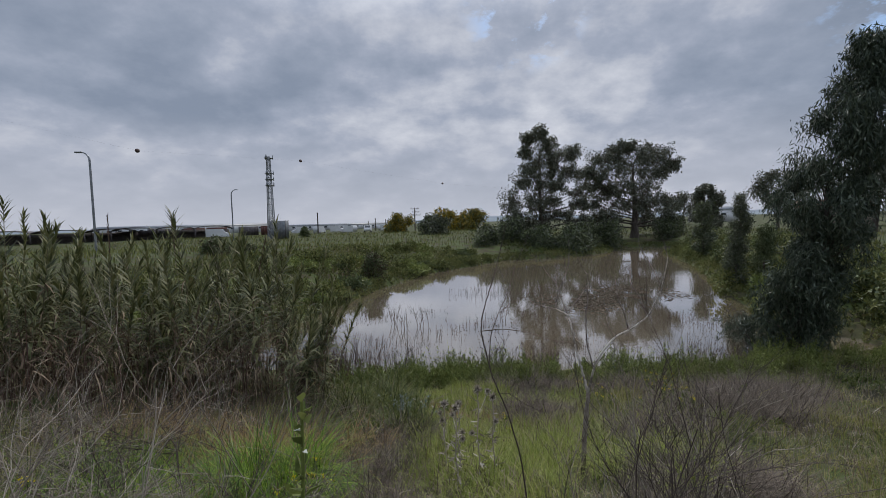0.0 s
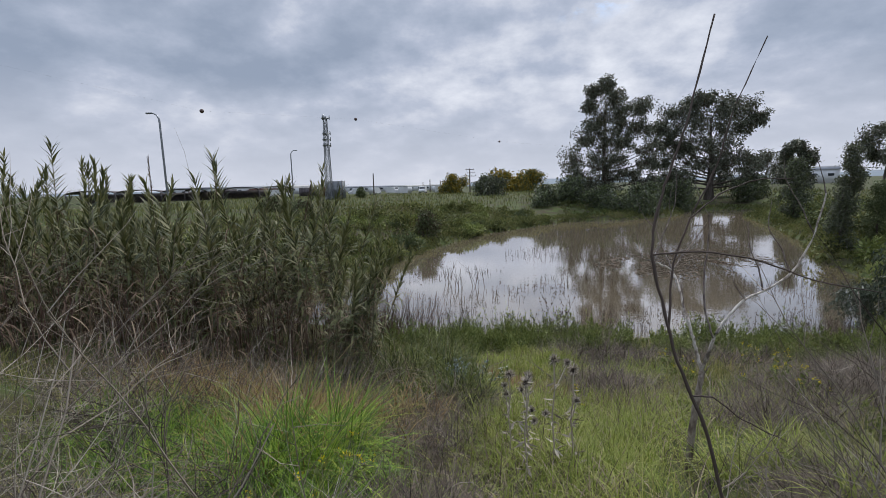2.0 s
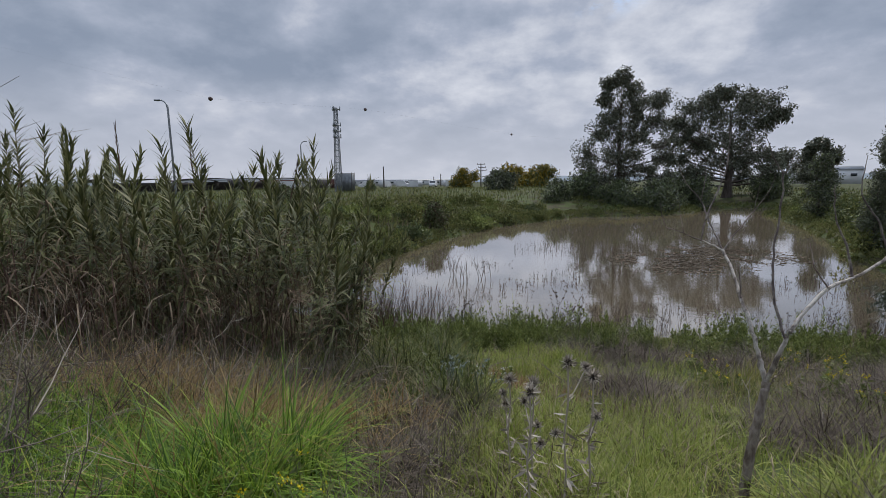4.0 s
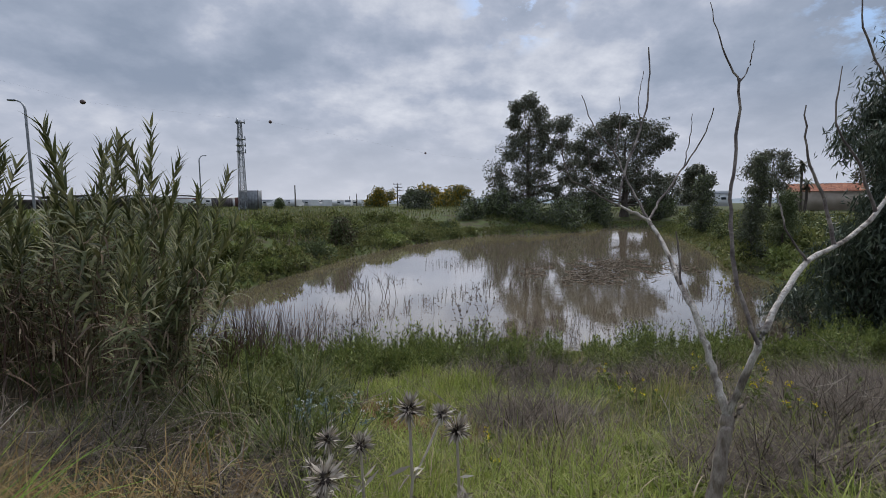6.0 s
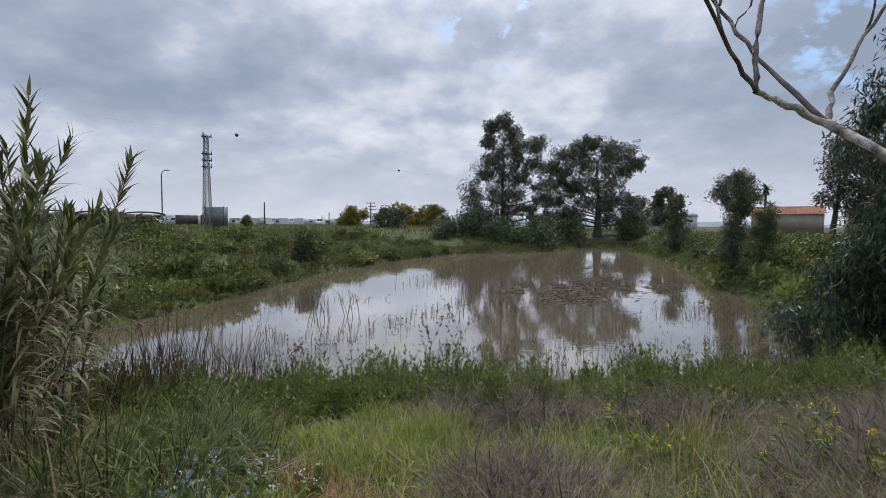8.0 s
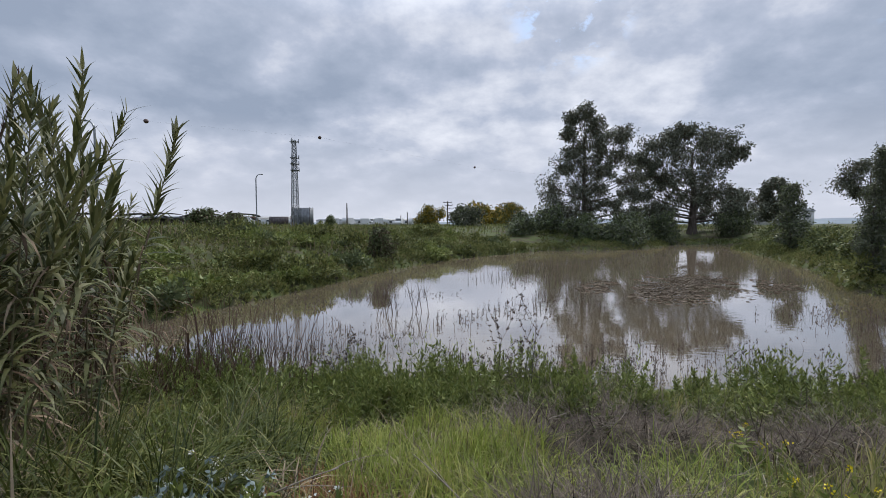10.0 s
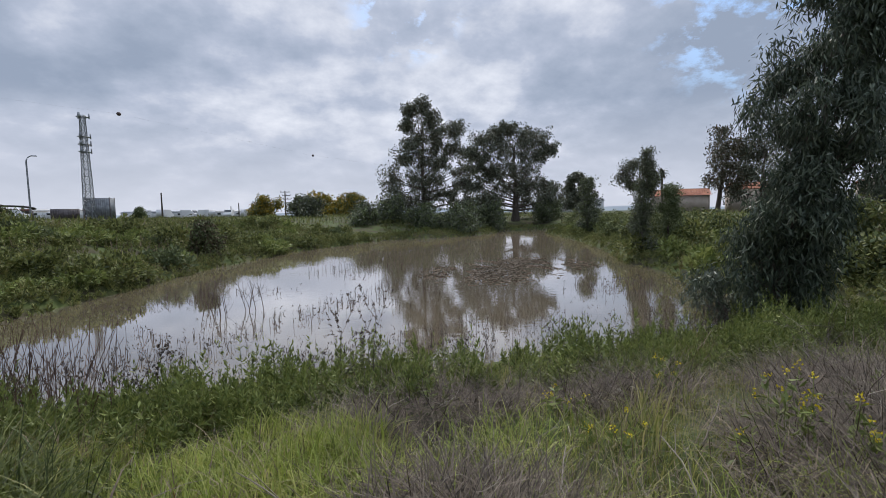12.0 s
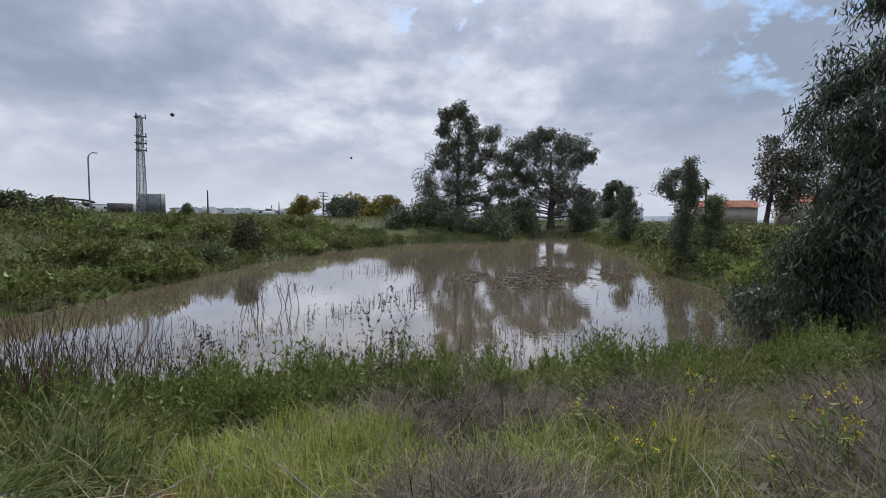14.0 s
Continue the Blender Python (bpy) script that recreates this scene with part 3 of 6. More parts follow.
TIERED = [(0.0, 15.8, 1.1), (-1.7, 15.1, 0.8), (1.4, 14.1, 1.2), (-2.1, 13.2, 0.9), (5.0, 12.6, 1.3), (2.3, 12.4, 1.0), (0.2, 11.8, 1.6), (-1.3, 10.7, 1.3), (4.5, 9.9, 1.2), (2.3, 10.3, 1.1), (-3.0, 8.6, 1.6), (-0.2, 8.6, 1.7), (2.9, 8.1, 1.4), (5.9, 7.0, 1.2), (-4.0, 5.9, 1.6), (-1.3, 5.6, 1.8), (1.7, 5.9, 1.5), (6.1, 5.2, 0.8), (-4.2, 3.5, 1.5), (-1.7, 2.7, 1.7), (1.0, 3.1, 1.7), (3.1, 3.7, 1.0), (5.5, 2.7, 1.0)]
BROAD = [(-3.5, 14.5, 1.5), (-1.0, 15.1, 1.4), (1.6, 14.0, 1.7), (4.4, 13.5, 1.7), (6.4, 12.1, 1.1), (-6.3, 13.3, 1.5), (-8.2, 11.0, 1.5), (-5.9, 10.5, 1.6), (-2.6, 11.9, 2.1), (0.6, 11.4, 2.1), (3.7, 11.0, 1.5), (-1.7, 8.6, 2.3), (1.6, 8.2, 2.0), (-4.7, 7.9, 1.3), (-7.3, 8.9, 0.9), (-3.1, 5.9, 2.0), (1.1, 5.6, 1.7), (3.9, 6.3, 1.6), (-4.5, 3.5, 1.8), (-7.5, 5.9, 1.0), (4.1, 3.8, 1.6), (3.0, 2.4, 1.3), (-6.3, 3.1, 1.5)]
lobed_tree("eucalyptus_tree", on(17.5, 66.2), 15.6, TIERED, 3.6, "tall dark eucalyptus with an open tiered crown beside the pond", 0.36, EUC_MIX, (0.36, 0.13), 11)
lobed_tree("eucalyptus_tree", on(35.6, 74.0), 14.2, BROAD, 5.0, "broad dark eucalyptus with a heavy rounded crown", 0.6, EUC_MIX, (0.42, 0.16), 12)
crown_tree("eucalyptus_tree", on(57.2, 88.2), 8.6, (0.4, 0), [(0.15, 2.2), (0.4, 3.0), (0.7, 3.4), (0.9, 2.6), (1.0, 1.2)], 90, 110, 0.42, (0.5, 0.22), EUC_MIX,
           "small dark rounded tree at the far bank", 0.25, seed=13)
crown_tree("umbrella_pine", on(69.0, 116.0), 7.6, (0, 0), [(0.3, 4.5), (0.6, 5.5), (0.85, 4.2), (1.0, 1.5)], 60, 90, 0.7, (0.55, 0.2), EUC_MIX, "low spreading dark tree far behind the pond", 0.3, seed=14)
# leafy bushes under the far trees
for i, (bx, by, h, r) in enumerate([(12.3, 62, 2.6, 2.6), (15.5, 58, 2.2, 2.4), (21.5, 60.5, 3.0, 2.6), (24.5, 66.5, 3.0, 2.2), (27.4, 65.0, 3.4, 2.2), (30.2, 71.5, 3.0, 2.2), (39.5, 70.5, 3.0, 2.6),
                                    (42.5, 74, 2.8, 2.8), (8.5, 60, 1.8, 2.2), (19.0, 56.5, 1.9, 2.4)]):
    crown_tree("bush", on(bx, by), h, (0, 0), [(0.05, r * 0.8), (0.4, r), (0.75, r * 0.75), (1.0, r * 0.2)], 34, 70, 0.5, (0.42, 0.16), [(M_SHRUB, 0.6), (M_EUC, 0.4)],
               "dense green bush at the foot of the far trees", 0.12, seed=40 + i)
# willow-leaved tree that hangs over the near bank
crown_tree("weeping_tree", on(11.95, 13.3), 9.6, (1.5, -1.1), [(0.04, 0.7), (0.12, 0.95), (0.24, 1.05), (0.36, 1.1), (0.5, 1.3), (0.65, 1.2), (0.78, 0.95), (0.9, 0.6), (1.0, 0.2)], 460, 105, 0.17, (0.2, 0.036),
           [(M_EUCNEAR, 0.9), (M_SILVER, 0.1)], "dark weeping tree with long narrow leaves leaning over the water", 0.13, droop=0.9, seed=21, start=0.05, lobe=0.95)
crown_tree("weeping_shrub", on(11.35, 13.75), 1.1, (-0.5, 0.7), [(0.1, 0.8), (0.4, 1.0), (0.7, 0.7), (1.0, 0.25)], 40, 50, 0.17, (0.18, 0.032),
           [(M_EUCNEAR, 0.5), (M_SILVER, 0.5)], "low shrub with pale drooping leaves over the water", 0.06, droop=0.8, seed=31, start=0.05)
# tall shrubs on the right bank
crown_tree("tall_shrub", on(18.2, 24.7), 5.2, (0.1, 0), [(0.03, 0.75), (0.25, 0.7), (0.5, 0.52), (0.75, 0.34), (0.9, 0.2), (1.0, 0.05)], 150, 90, 0.16, (0.14, 0.04), [(M_EUC, 0.7), (M_SHRUB, 0.3)],
           "tall narrow dark green shrub at the water's edge", 0.08, seed=22)
crown_tree("tall_shrub", on(19.8, 24.6), 3.3, (0, 0), [(0.03, 0.75), (0.3, 0.75), (0.6, 0.5), (0.85, 0.3), (1.0, 0.1)], 80, 90, 0.18, (0.14, 0.04), [(M_SHRUB, 1.0)], "grey-green shrub at the water's edge", 0.06, seed=23)
crown_tree("tall_shrub", on(28.2, 43.5), 5.0, (0, 0), [(0.03, 0.8), (0.4, 0.9), (0.8, 0.7), (1.0, 0.2)], 60, 80, 0.36, (0.3, 0.1), [(M_EUC, 0.6), (M_SHRUB, 0.4)], "tall dark shrub on the pond bank", 0.1, seed=24)
for i, (bx, by, h, r) in enumerate([(23.0, 31, 1.4, 1.6), (25.5, 35.5, 1.3, 1.8), (28.5, 40, 1.6, 2.0), (31, 48, 1.7, 2.2), (34.5, 53, 1.8, 2.4), (21.2, 27.5, 1.2, 1.5), (23, 24, 0.8, 1.6), (26, 28, 0.7, 1.8), (30, 33, 0.6, 2.0),
                                    (20.0, 20, 1.0, 1.4), (18.5, 17.8, 0.9, 1.3), (39, 57, 1.0, 2.4), (34, 42, 0.9, 2.2), (18.3, 14.9, 1.0, 1.5), (22, 18, 1.2, 1.7), (15.4, 11.4, 0.9, 1.4), (19, 10.5, 1.2, 1.8), (24, 13, 1.0, 2.0)]):
    crown_tree("bush", on(bx, by), h, (0, 0), [(0.05, r * 0.8), (0.4, r), (0.75, r * 0.75), (1.0, r * 0.2)], 42, 70, 0.26, (0.24, 0.09), [(M_SHRUB, 0.35), (M_BANK, 0.65)],
               "low tangled green bush on the pond bank", 0.05, seed=60 + i)
# trees behind the right bank
crown_tree("eucalyptus_tree", on(31.6, 20.2), 13.0, (-0.5, 0.3), [(0.06, 2.6), (0.2, 3.2), (0.4, 3.9), (0.65, 4.0), (0.85, 2.8), (1.0, 0.9)], 150, 105, 0.5, (0.36, 0.11), EUC_MIX, "large dark eucalyptus on the bank", 0.4, seed=25, start=0.2)
crown_tree("eucalyptus_tree", on(36.0, 13.5), 12.0, (0.3, 0.3), [(0.04, 3.0), (0.15, 3.4), (0.4, 4.2), (0.7, 3.8), (1.0, 0.9)], 120, 100, 0.55, (0.4, 0.12), EUC_MIX, "large dark eucalyptus on the bank", 0.4, seed=26, start=0.2)
crown_tree("bare_topped_tree", on(58.0, 55.0), 11.5, (0.8, -0.5), [(0.35, 3.2), (0.6, 5.0), (0.85, 4.2), (1.0, 1.5)], 70, 85, 0.55, (0.45, 0.15), [(M_BROWNLEAF, 0.6), (M_EUC, 0.4)], "rusty thin-leaved tree beside the houses", 0.35, seed=27, start=0.25)
crown_tree("eucalyptus_tree", on(62.0, 51.5), 11.0, (0, 0), [(0.15, 3.5), (0.5, 5.0), (0.8, 4.0), (1.0, 1.5)], 90, 95, 0.6, (0.45, 0.16), EUC_MIX, "dark tree beside the houses", 0.35, seed=28, start=0.2)
crown_tree("umbrella_pine", on(58.2, 71.0), 9.4, (0, 0), [(0.45, 2.2), (0.65, 3.9), (0.85, 3.6), (1.0, 1.4)], 70, 90, 0.5, (0.45, 0.14), EUC_MIX, "dark flat-crowned tree on a bare trunk by the houses", 0.25, seed=29, start=0.35)
# yellowing bushes and a dark one on the field
for i, (bx, by, h, r, mats, lab) in enumerate([(-6.8, 114.9, 4.2, 3.8, [(M_YELLOW, 0.6), (M_SHRUB, 0.4)], "yellowing acacia bush on the field"), (6.6, 122, 4.0, 6.5, [(M_YELLOW, 0.75), (M_SHRUB, 0.25)], "wide yellow-green acacia bush on the field"),
                                               (13.0, 114.6, 5.0, 3.4, [(M_YELLOW, 0.55), (M_SHRUB, 0.45)], "yellow-green acacia bush on the field"), (1.6, 90.2, 3.0, 3.7, [(M_EUC, 0.8), (M_SHRUB, 0.2)], "round dark green bush on the field"),
                                               (-3.7, 33.0, 2.0, 0.8, [(M_BROWNLEAF, 0.35), (M_SHRUB, 0.35)], "thin brownish shrub on the grassy bank"), (-13, 33, 0.9, 0.9, [(M_SHRUB, 0.7), (M_BROWNLEAF, 0.3)], "dark low shrub on the grassy bank"),
                                               (-16.5, 36, 0.8, 1.1, [(M_SHRUB, 0.7), (M_BROWNLEAF, 0.3)], "dark low shrub on the grassy bank"), (-25.0, 93.0, 1.9, 1.1, [(M_SHRUB, 1.0)], "small green tree beside the mast"),
                                               (-29.5, 64, 1.1, 1.3, [(M_SHRUB, 0.6), (M_BROWNLEAF, 0.4)], "brownish bush in the field")]):
    crown_tree("bush", on(bx, by), h, (0, 0), [(0.05, r * 0.85), (0.4, r), (0.75, r * 0.8), (1.0, r * 0.25)], 60, 80, 0.13 * r + 0.12, (0.12 * r + 0.1, 0.05 * r + 0.04), mats, lab, 0.1, seed=90 + i)


def palm(x, y, height):
    p = thing("palm_tree", on(x, y), "slender palm with a dark drooping head of fronds", "tree")
    pts, _ = wander((0, 0, -0.1), (0, 0, 1), height, 8, 0.03)
    part("trunk", Soup().add(*tube(pts, np.linspace(0.22, 0.15, 9), 8)), M_BARK, p, smooth=True)
    n = 46
    part("fronds", Soup().add(*ribbons(np.repeat(pts[-1:], n, 0), rng.uniform(0, 6.28, n), rng.uniform(1.3, 2.0, n), np.full(n, 0.28), rng.uniform(-0.3, 1.3, n), rng.uniform(0.8, 1.8, n), 5)), M_EUC, p)
    n = 30
    part("dead_fronds", Soup().add(*ribbons(np.repeat(pts[-1:], n, 0) - (0, 0, 0.3), rng.uniform(0, 6.28, n), rng.uniform(0.9, 1.4, n), np.full(n, 0.25), rng.uniform(-0.9, -0.4, n), rng.uniform(0.5, 0.8, n), 4)), M_BROWNLEAF, p)


palm(64.0, 71.5, 7.6)
palm(60.5, 67.0, 4.6)

# ---- far field: mast, lamps, sheds, poles ----


def mast(x, y, height):
    m = thing("radio_mast", on(x, y), "grey steel lattice radio mast with antenna rings", "mast")
    w0, w1 = 0.58, 0.27
    legs = [(-1, -1), (1, -1), (1, 1), (-1, 1)]
    def corner(k, z):
        w = w0 + (w1 - w0) * z / height
        return np.array([legs[k][0] * w, legs[k][1] * w, z])
    for k in range(4):
        part("leg", Soup().add(*tube([corner(k, 0), corner(k, height)], [0.07, 0.05], 4)), M_STEEL, m)
    lattice = Soup()
    zs = np.linspace(0, height, 15)
    for a, b in zip(zs, zs[1:]):
        for k in range(4):
            lattice.add(*tube([corner(k, a), corner((k + 1) % 4, b)], 0.04, 4)).add(*tube([corner((k + 1) % 4, a), corner(k, b)], 0.04, 4)).add(*tube([corner(k, b), corner((k + 1) % 4, b)], 0.04, 4))
    part("lattice", lattice, M_STEEL, m)
    for z in (0.66, 0.73, 0.80, 0.985):
        ring = Soup()
        a = np.linspace(0, 2 * np.pi, 13)
        ring.add(*tube(np.stack([0.72 * np.cos(a), 0.72 * np.sin(a), np.full(13, z * height)], 1), 0.06, 4))
        for k in range(3):
            ang = k * 2.1 + 0.4
            ring.add(*tube([(0, 0, z * height), (0.72 * math.cos(ang), 0.72 * math.sin(ang), z * height)], 0.05, 4))
            part("antenna", Soup().add(*box(0.78 * math.cos(ang), 0.78 * math.sin(ang), z * height + 0.15, 0.16, 0.22, 0.75, ang)), M_STEEL, m)
        part("antenna_ring", ring, M_STEEL, m)


mast(-28.9, 84.5, 15.5)


def compound(x, y):
    c = thing("fence_box", on(x, y), "square enclosure of grey corrugated sheets around the mast", "enclosure")
    for k, (cx, cy, sx, sy) in enumerate([(0, -0.9, 3.2, 0), (1.6, 0, 0, 1.8), (0, 0.9, 3.2, 0), (-1.6, 0, 0, 1.8)]):
        n = 37
        u = np.linspace(-0.5, 0.5, n)
        wave = 0.05 * np.sin(np.arange(n) * np.pi / 1.5)
        px, py = cx + sx * u + (wave if not sx else 0), cy + sy * u + (wave if not sy else 0)
        v = np.concatenate([np.stack([px, py, np.zeros(n)], 1), np.stack([px, py, np.full(n, 3.5)], 1)])
        f = [(i, i + 1, n + i + 1, n + i) for i in range(n - 1)]
        panel = part("sheet", Soup().add(v, f), M_SHEET, c)
        sol = panel.modifiers.new("thickness", "SOLIDIFY")
        sol.thickness = 0.03
    for cx, cy in ((-1.6, -0.9), (1.6, -0.9), (1.6, 0.9), (-1.6, 0.9)):
        part("post", Soup().add(*box(cx, cy, 1.8, 0.1, 0.1, 3.6)), M_DARKSTEEL, c)


compound(-28.3, 86.6)


def street_lamp(x, y, top, arm):
    z = land(x, y)
    s = thing("street_lamp", (x, y, z), "tall grey road lamp with a curved arm", "street lamp", "road lamps")
    h = top - z
    a = np.linspace(0, np.pi / 2, 7)
    bend = np.stack([arm * (1 - np.cos(a)), np.zeros(7), h - 0.9 + 0.9 * np.sin(a)], 1)
    part("pole", Soup().add(*tube(np.concatenate([[(0, 0, 0), (0, 0, 0.6 * h)], bend]), np.linspace(0.12, 0.06, 9), 8)), M_STEEL, s, smooth=True)
    part("lamp_head", Soup().add(*box(arm * 1.35, 0, h + 0.02, abs(arm) * 0.9, 0.28, 0.14)), M_STEEL, s)
    part("base_plate", Soup().add(*box(0, 0, 0.03, 0.45, 0.45, 0.06)), M_STEEL, s)


street_lamp(-35.4, 48.9, 13.1, -0.8)
street_lamp(-36.4, 85.3, 11.8, 0.7)


def utility_pole(x, y, top, arms):
    z = land(x, y)
    u = thing("utility_pole", (x, y, z), "dark wooden power pole with crossarms", "utility pole", "power poles")
    h = top - z
    part("pole", Soup().add(*tube([(0, 0, 0), (0, 0, h)], [0.2, 0.13], 7)), M_WOOD, u)
    for k in range(arms):
        part("crossarm", Soup().add(*box(0.3 * k, 0, h - 0.25 - 0.9 * k, 2.4 - 0.4 * k, 0.14, 0.16)), M_WOOD, u)
        for o in (-1.0, 0, 1.0):
            part("insulator", Soup().add(*tube([(o + 0.3 * k, 0, h - 0.2 - 0.9 * k), (o + 0.3 * k, 0, h + 0.1 - 0.9 * k)], 0.07, 6)), M_DARKSTEEL, u)


utility_pole(-3.1, 128.6, 9.0, 3)
for px, py, top in [(-28.4, 118, 8.1), (-17, 150, 6.6), (-13.5, 150, 6.2), (-9.5, 170, 7.0), (-22, 170, 6.0)]:
    utility_pole(px, py, top, 0)

# power line with marker balls, high over the field
LINE = [(-51.0, 45.0, 18.3), (-32.3, 52.0, 13.7), (-16.0, 59.3, 13.2), (2.9, 67.3, 10.5), (12.6, 71.4, 9.9), (45.0, 85.5, 9.0)]


def marker_balls():
    for (x, y, z), r in zip(LINE[1:5], (0.24, 0.2, 0.15, 0.12)):
        bm = bmesh.new()
        bmesh.ops.create_icosphere(bm, subdivisions=3, radius=r)
        for vert in bm.verts:
            if abs(vert.co.z) < 0.12 * r:
                vert.co.xy *= 1.06
        me = bpy.data.meshes.new("marker_ball")
        bm.to_mesh(me)
        bm.free()
        me.materials.append(M_BALL)
        ob = new("marker_ball", me)
        ob.location = (x, y, z)
        tagged(ob, "dark round warning ball on an overhead line", "marker ball", "warning balls")


marker_balls()
wire = Soup()
for a, b in zip(np.array(LINE), np.array(LINE)[1:]):
    t = np.linspace(0, 1, 9)[:, None]
    wire.add(*tube(a + (b - a) * t - np.array([0, 0, 0.4]) * (4 * t * (1 - t)) * 0, 0.0025, 3))
wire_ob = tagged(new("overhead_wire", wire.mesh("overhead_wire", M_DARKSTEEL)), "thin overhead power line across the field", "cable")


def shed(x, y, length, depth, height, turn, bays):
    s = thing("open_shed", on(x, y), "long dark open-sided shed with low curved roofs", "shed")
    s.rotation_euler[2] = turn
    w = length / bays
    for i in range(bays):
        a = np.linspace(0, np.pi, 9)
        cx = -length / 2 + (i + 0.5) * w
        prof = np.stack([cx - w / 2 * np.cos(a), np.zeros(9), height - 0.7 + 0.7 * np.sin(a)], 1)
        v = np.concatenate([prof + (0, -depth / 2, 0), prof + (0, depth / 2, 0)])
        roof = part("roof", Soup().add(v, [(k, k + 1, 10 + k, 9 + k) for k in range(8)]), M_DARKSTEEL, s)
        roof.modifiers.new("thickness", "SOLIDIFY").thickness = 0.15
        for yy in (-depth / 2, depth / 2):
            part("post", Soup().add(*box(cx - w / 2, yy, (height - 0.7) / 2, 0.25, 0.25, height - 0.7)), M_DARKSTEEL, s)
    part("back_wall", Soup().add(*box(0, depth / 2 + 0.2, (height - 0.9) / 2, length, 0.15, height - 0.9)), M_DARKSTEEL, s)


shed(-60.0, 108.5, 24, 9, 3.0, 0.5, 3)
shed(-78.0, 98.0, 26, 9, 2.9, 0.5, 3)


def container(x, y, turn, mat, label, length=6.0):
    c = thing("shipping_container", on(x, y), label, "container", "stored containers")
    c.rotation_euler[2] = turn
    part("body", Soup().add(*box(0, 0, 1.3, length, 2.4, 2.45)), mat, c)
    ribs = Soup()
    for i in range(int(length / 0.4)):
        ribs.add(*box(-length / 2 + 0.3 + i * 0.4, -1.22, 1.3, 0.16, 0.06, 2.2))
    part("ribs", ribs, mat, c)
    part("skid", Soup().add(*box(0, 0, 0.05, length, 2.2, 0.12)), M_DARKSTEEL, c)


for k in range(5):
    container(-70.0 + 6.6 * k, 119.0 + 1.8 * k + (k % 2) * 3, 0.45, M_RUST if k % 3 else M_DARKSTEEL, "rust-red storage container in a yard" if k % 3 else "dark storage container in a yard", 5.0)


def van(x, y, turn):
    v = thing("parked_van", on(x, y), "white parked van in the far yard", "van", "parked vans")
    v.rotation_euler[2] = turn
    body = Soup()
    side = [(-2.4, 0.35), (2.3, 0.35), (2.35, 1.0), (1.5, 1.25), (0.9, 2.0), (-2.4, 2.05)]
    n = len(side)
    body.add([(a, -0.9, b) for a, b in side] + [(a, 0.9, b) for a, b in side], [(i, (i + 1) % n, n + (i + 1) % n, n + i) for i in range(n)])
    body.add([(a, -0.9, b) for a, b in side], [tuple(range(n))]).add([(a, 0.9, b) for a, b in side], [tuple(range(n))[::-1]])
    part("body", body, M_WHITE, v)
    part("windscreen", Soup().add([(1.48, -0.8, 1.28), (1.48, 0.8, 1.28), (0.95, 0.8, 1.94), (0.95, -0.8, 1.94)], [(0, 1, 2, 3)]), M_GLASS, v).location = (0.02, 0, 0.01)
    for sx in (-1.5, 1.5):
        for sy in (-0.85, 0.85):
            part("wheel", Soup().add(*tube([(sx, sy - 0.1, 0.33), (sx, sy + 0.1, 0.33)], 0.33, 12)), M_DARKSTEEL, v)


for k, (x, y) in enumerate([(-46, 100), (-30, 126), (-22, 128), (-36, 128), (-17, 131), (-26.5, 135), (-12, 134)]):
    van(x, y, 0.3 + k * 1.1)


def long_hall(x, y, length, depth, h, turn):
    s = thing("white_hall", on(x, y), "low white industrial hall far across the field", "building", "far halls")
    s.rotation_euler[2] = turn
    part("wall", Soup().add(*box(0, 0, h * 0.4, length, depth, h * 0.8)), M_WHITE, s)
    v = [(-length / 2 - 0.3, -depth / 2 - 0.3, h * 0.8), (length / 2 + 0.3, -depth / 2 - 0.3, h * 0.8), (length / 2 + 0.3, 0, h), (-length / 2 - 0.3, 0, h), (length / 2 + 0.3, depth / 2 + 0.3, h * 0.8), (-length / 2 - 0.3, depth / 2 + 0.3, h * 0.8)]
    roof = part("roof", Soup().add(v, [(0, 1, 2, 3), (3, 2, 4, 5)]), M_SHEET, s)
    roof.modifiers.new("thickness", "SOLIDIFY").thickness = 0.1
    for i in range(int(length / 4)):
        part("window", Soup().add(*box(-length / 2 + 2 + i * 4, -depth / 2 - 0.02, h * 0.5, 1.4, 0.1, 0.8)), M_GLASS, s)


long_hall(-45, 240, 60, 14, 3.1, 0.1)
long_hall(-110, 210, 70, 16, 4.2, 0.3)
long_hall(100, 150, 16, 10, 5.2, -0.5)

# far hills, their haze only in the surface colour
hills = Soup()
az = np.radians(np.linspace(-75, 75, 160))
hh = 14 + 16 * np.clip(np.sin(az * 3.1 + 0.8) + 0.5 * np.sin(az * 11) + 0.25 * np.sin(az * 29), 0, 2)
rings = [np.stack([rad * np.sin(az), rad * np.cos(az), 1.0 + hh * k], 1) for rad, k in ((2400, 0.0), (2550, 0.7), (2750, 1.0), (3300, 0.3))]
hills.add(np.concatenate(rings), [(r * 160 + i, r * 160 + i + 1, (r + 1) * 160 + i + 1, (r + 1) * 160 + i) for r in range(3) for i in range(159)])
tagged(new("backdrop", hills.mesh("backdrop", M_HILL, True)), "hills along the horizon, painted blue-grey for haze", "hills", kind="structure")


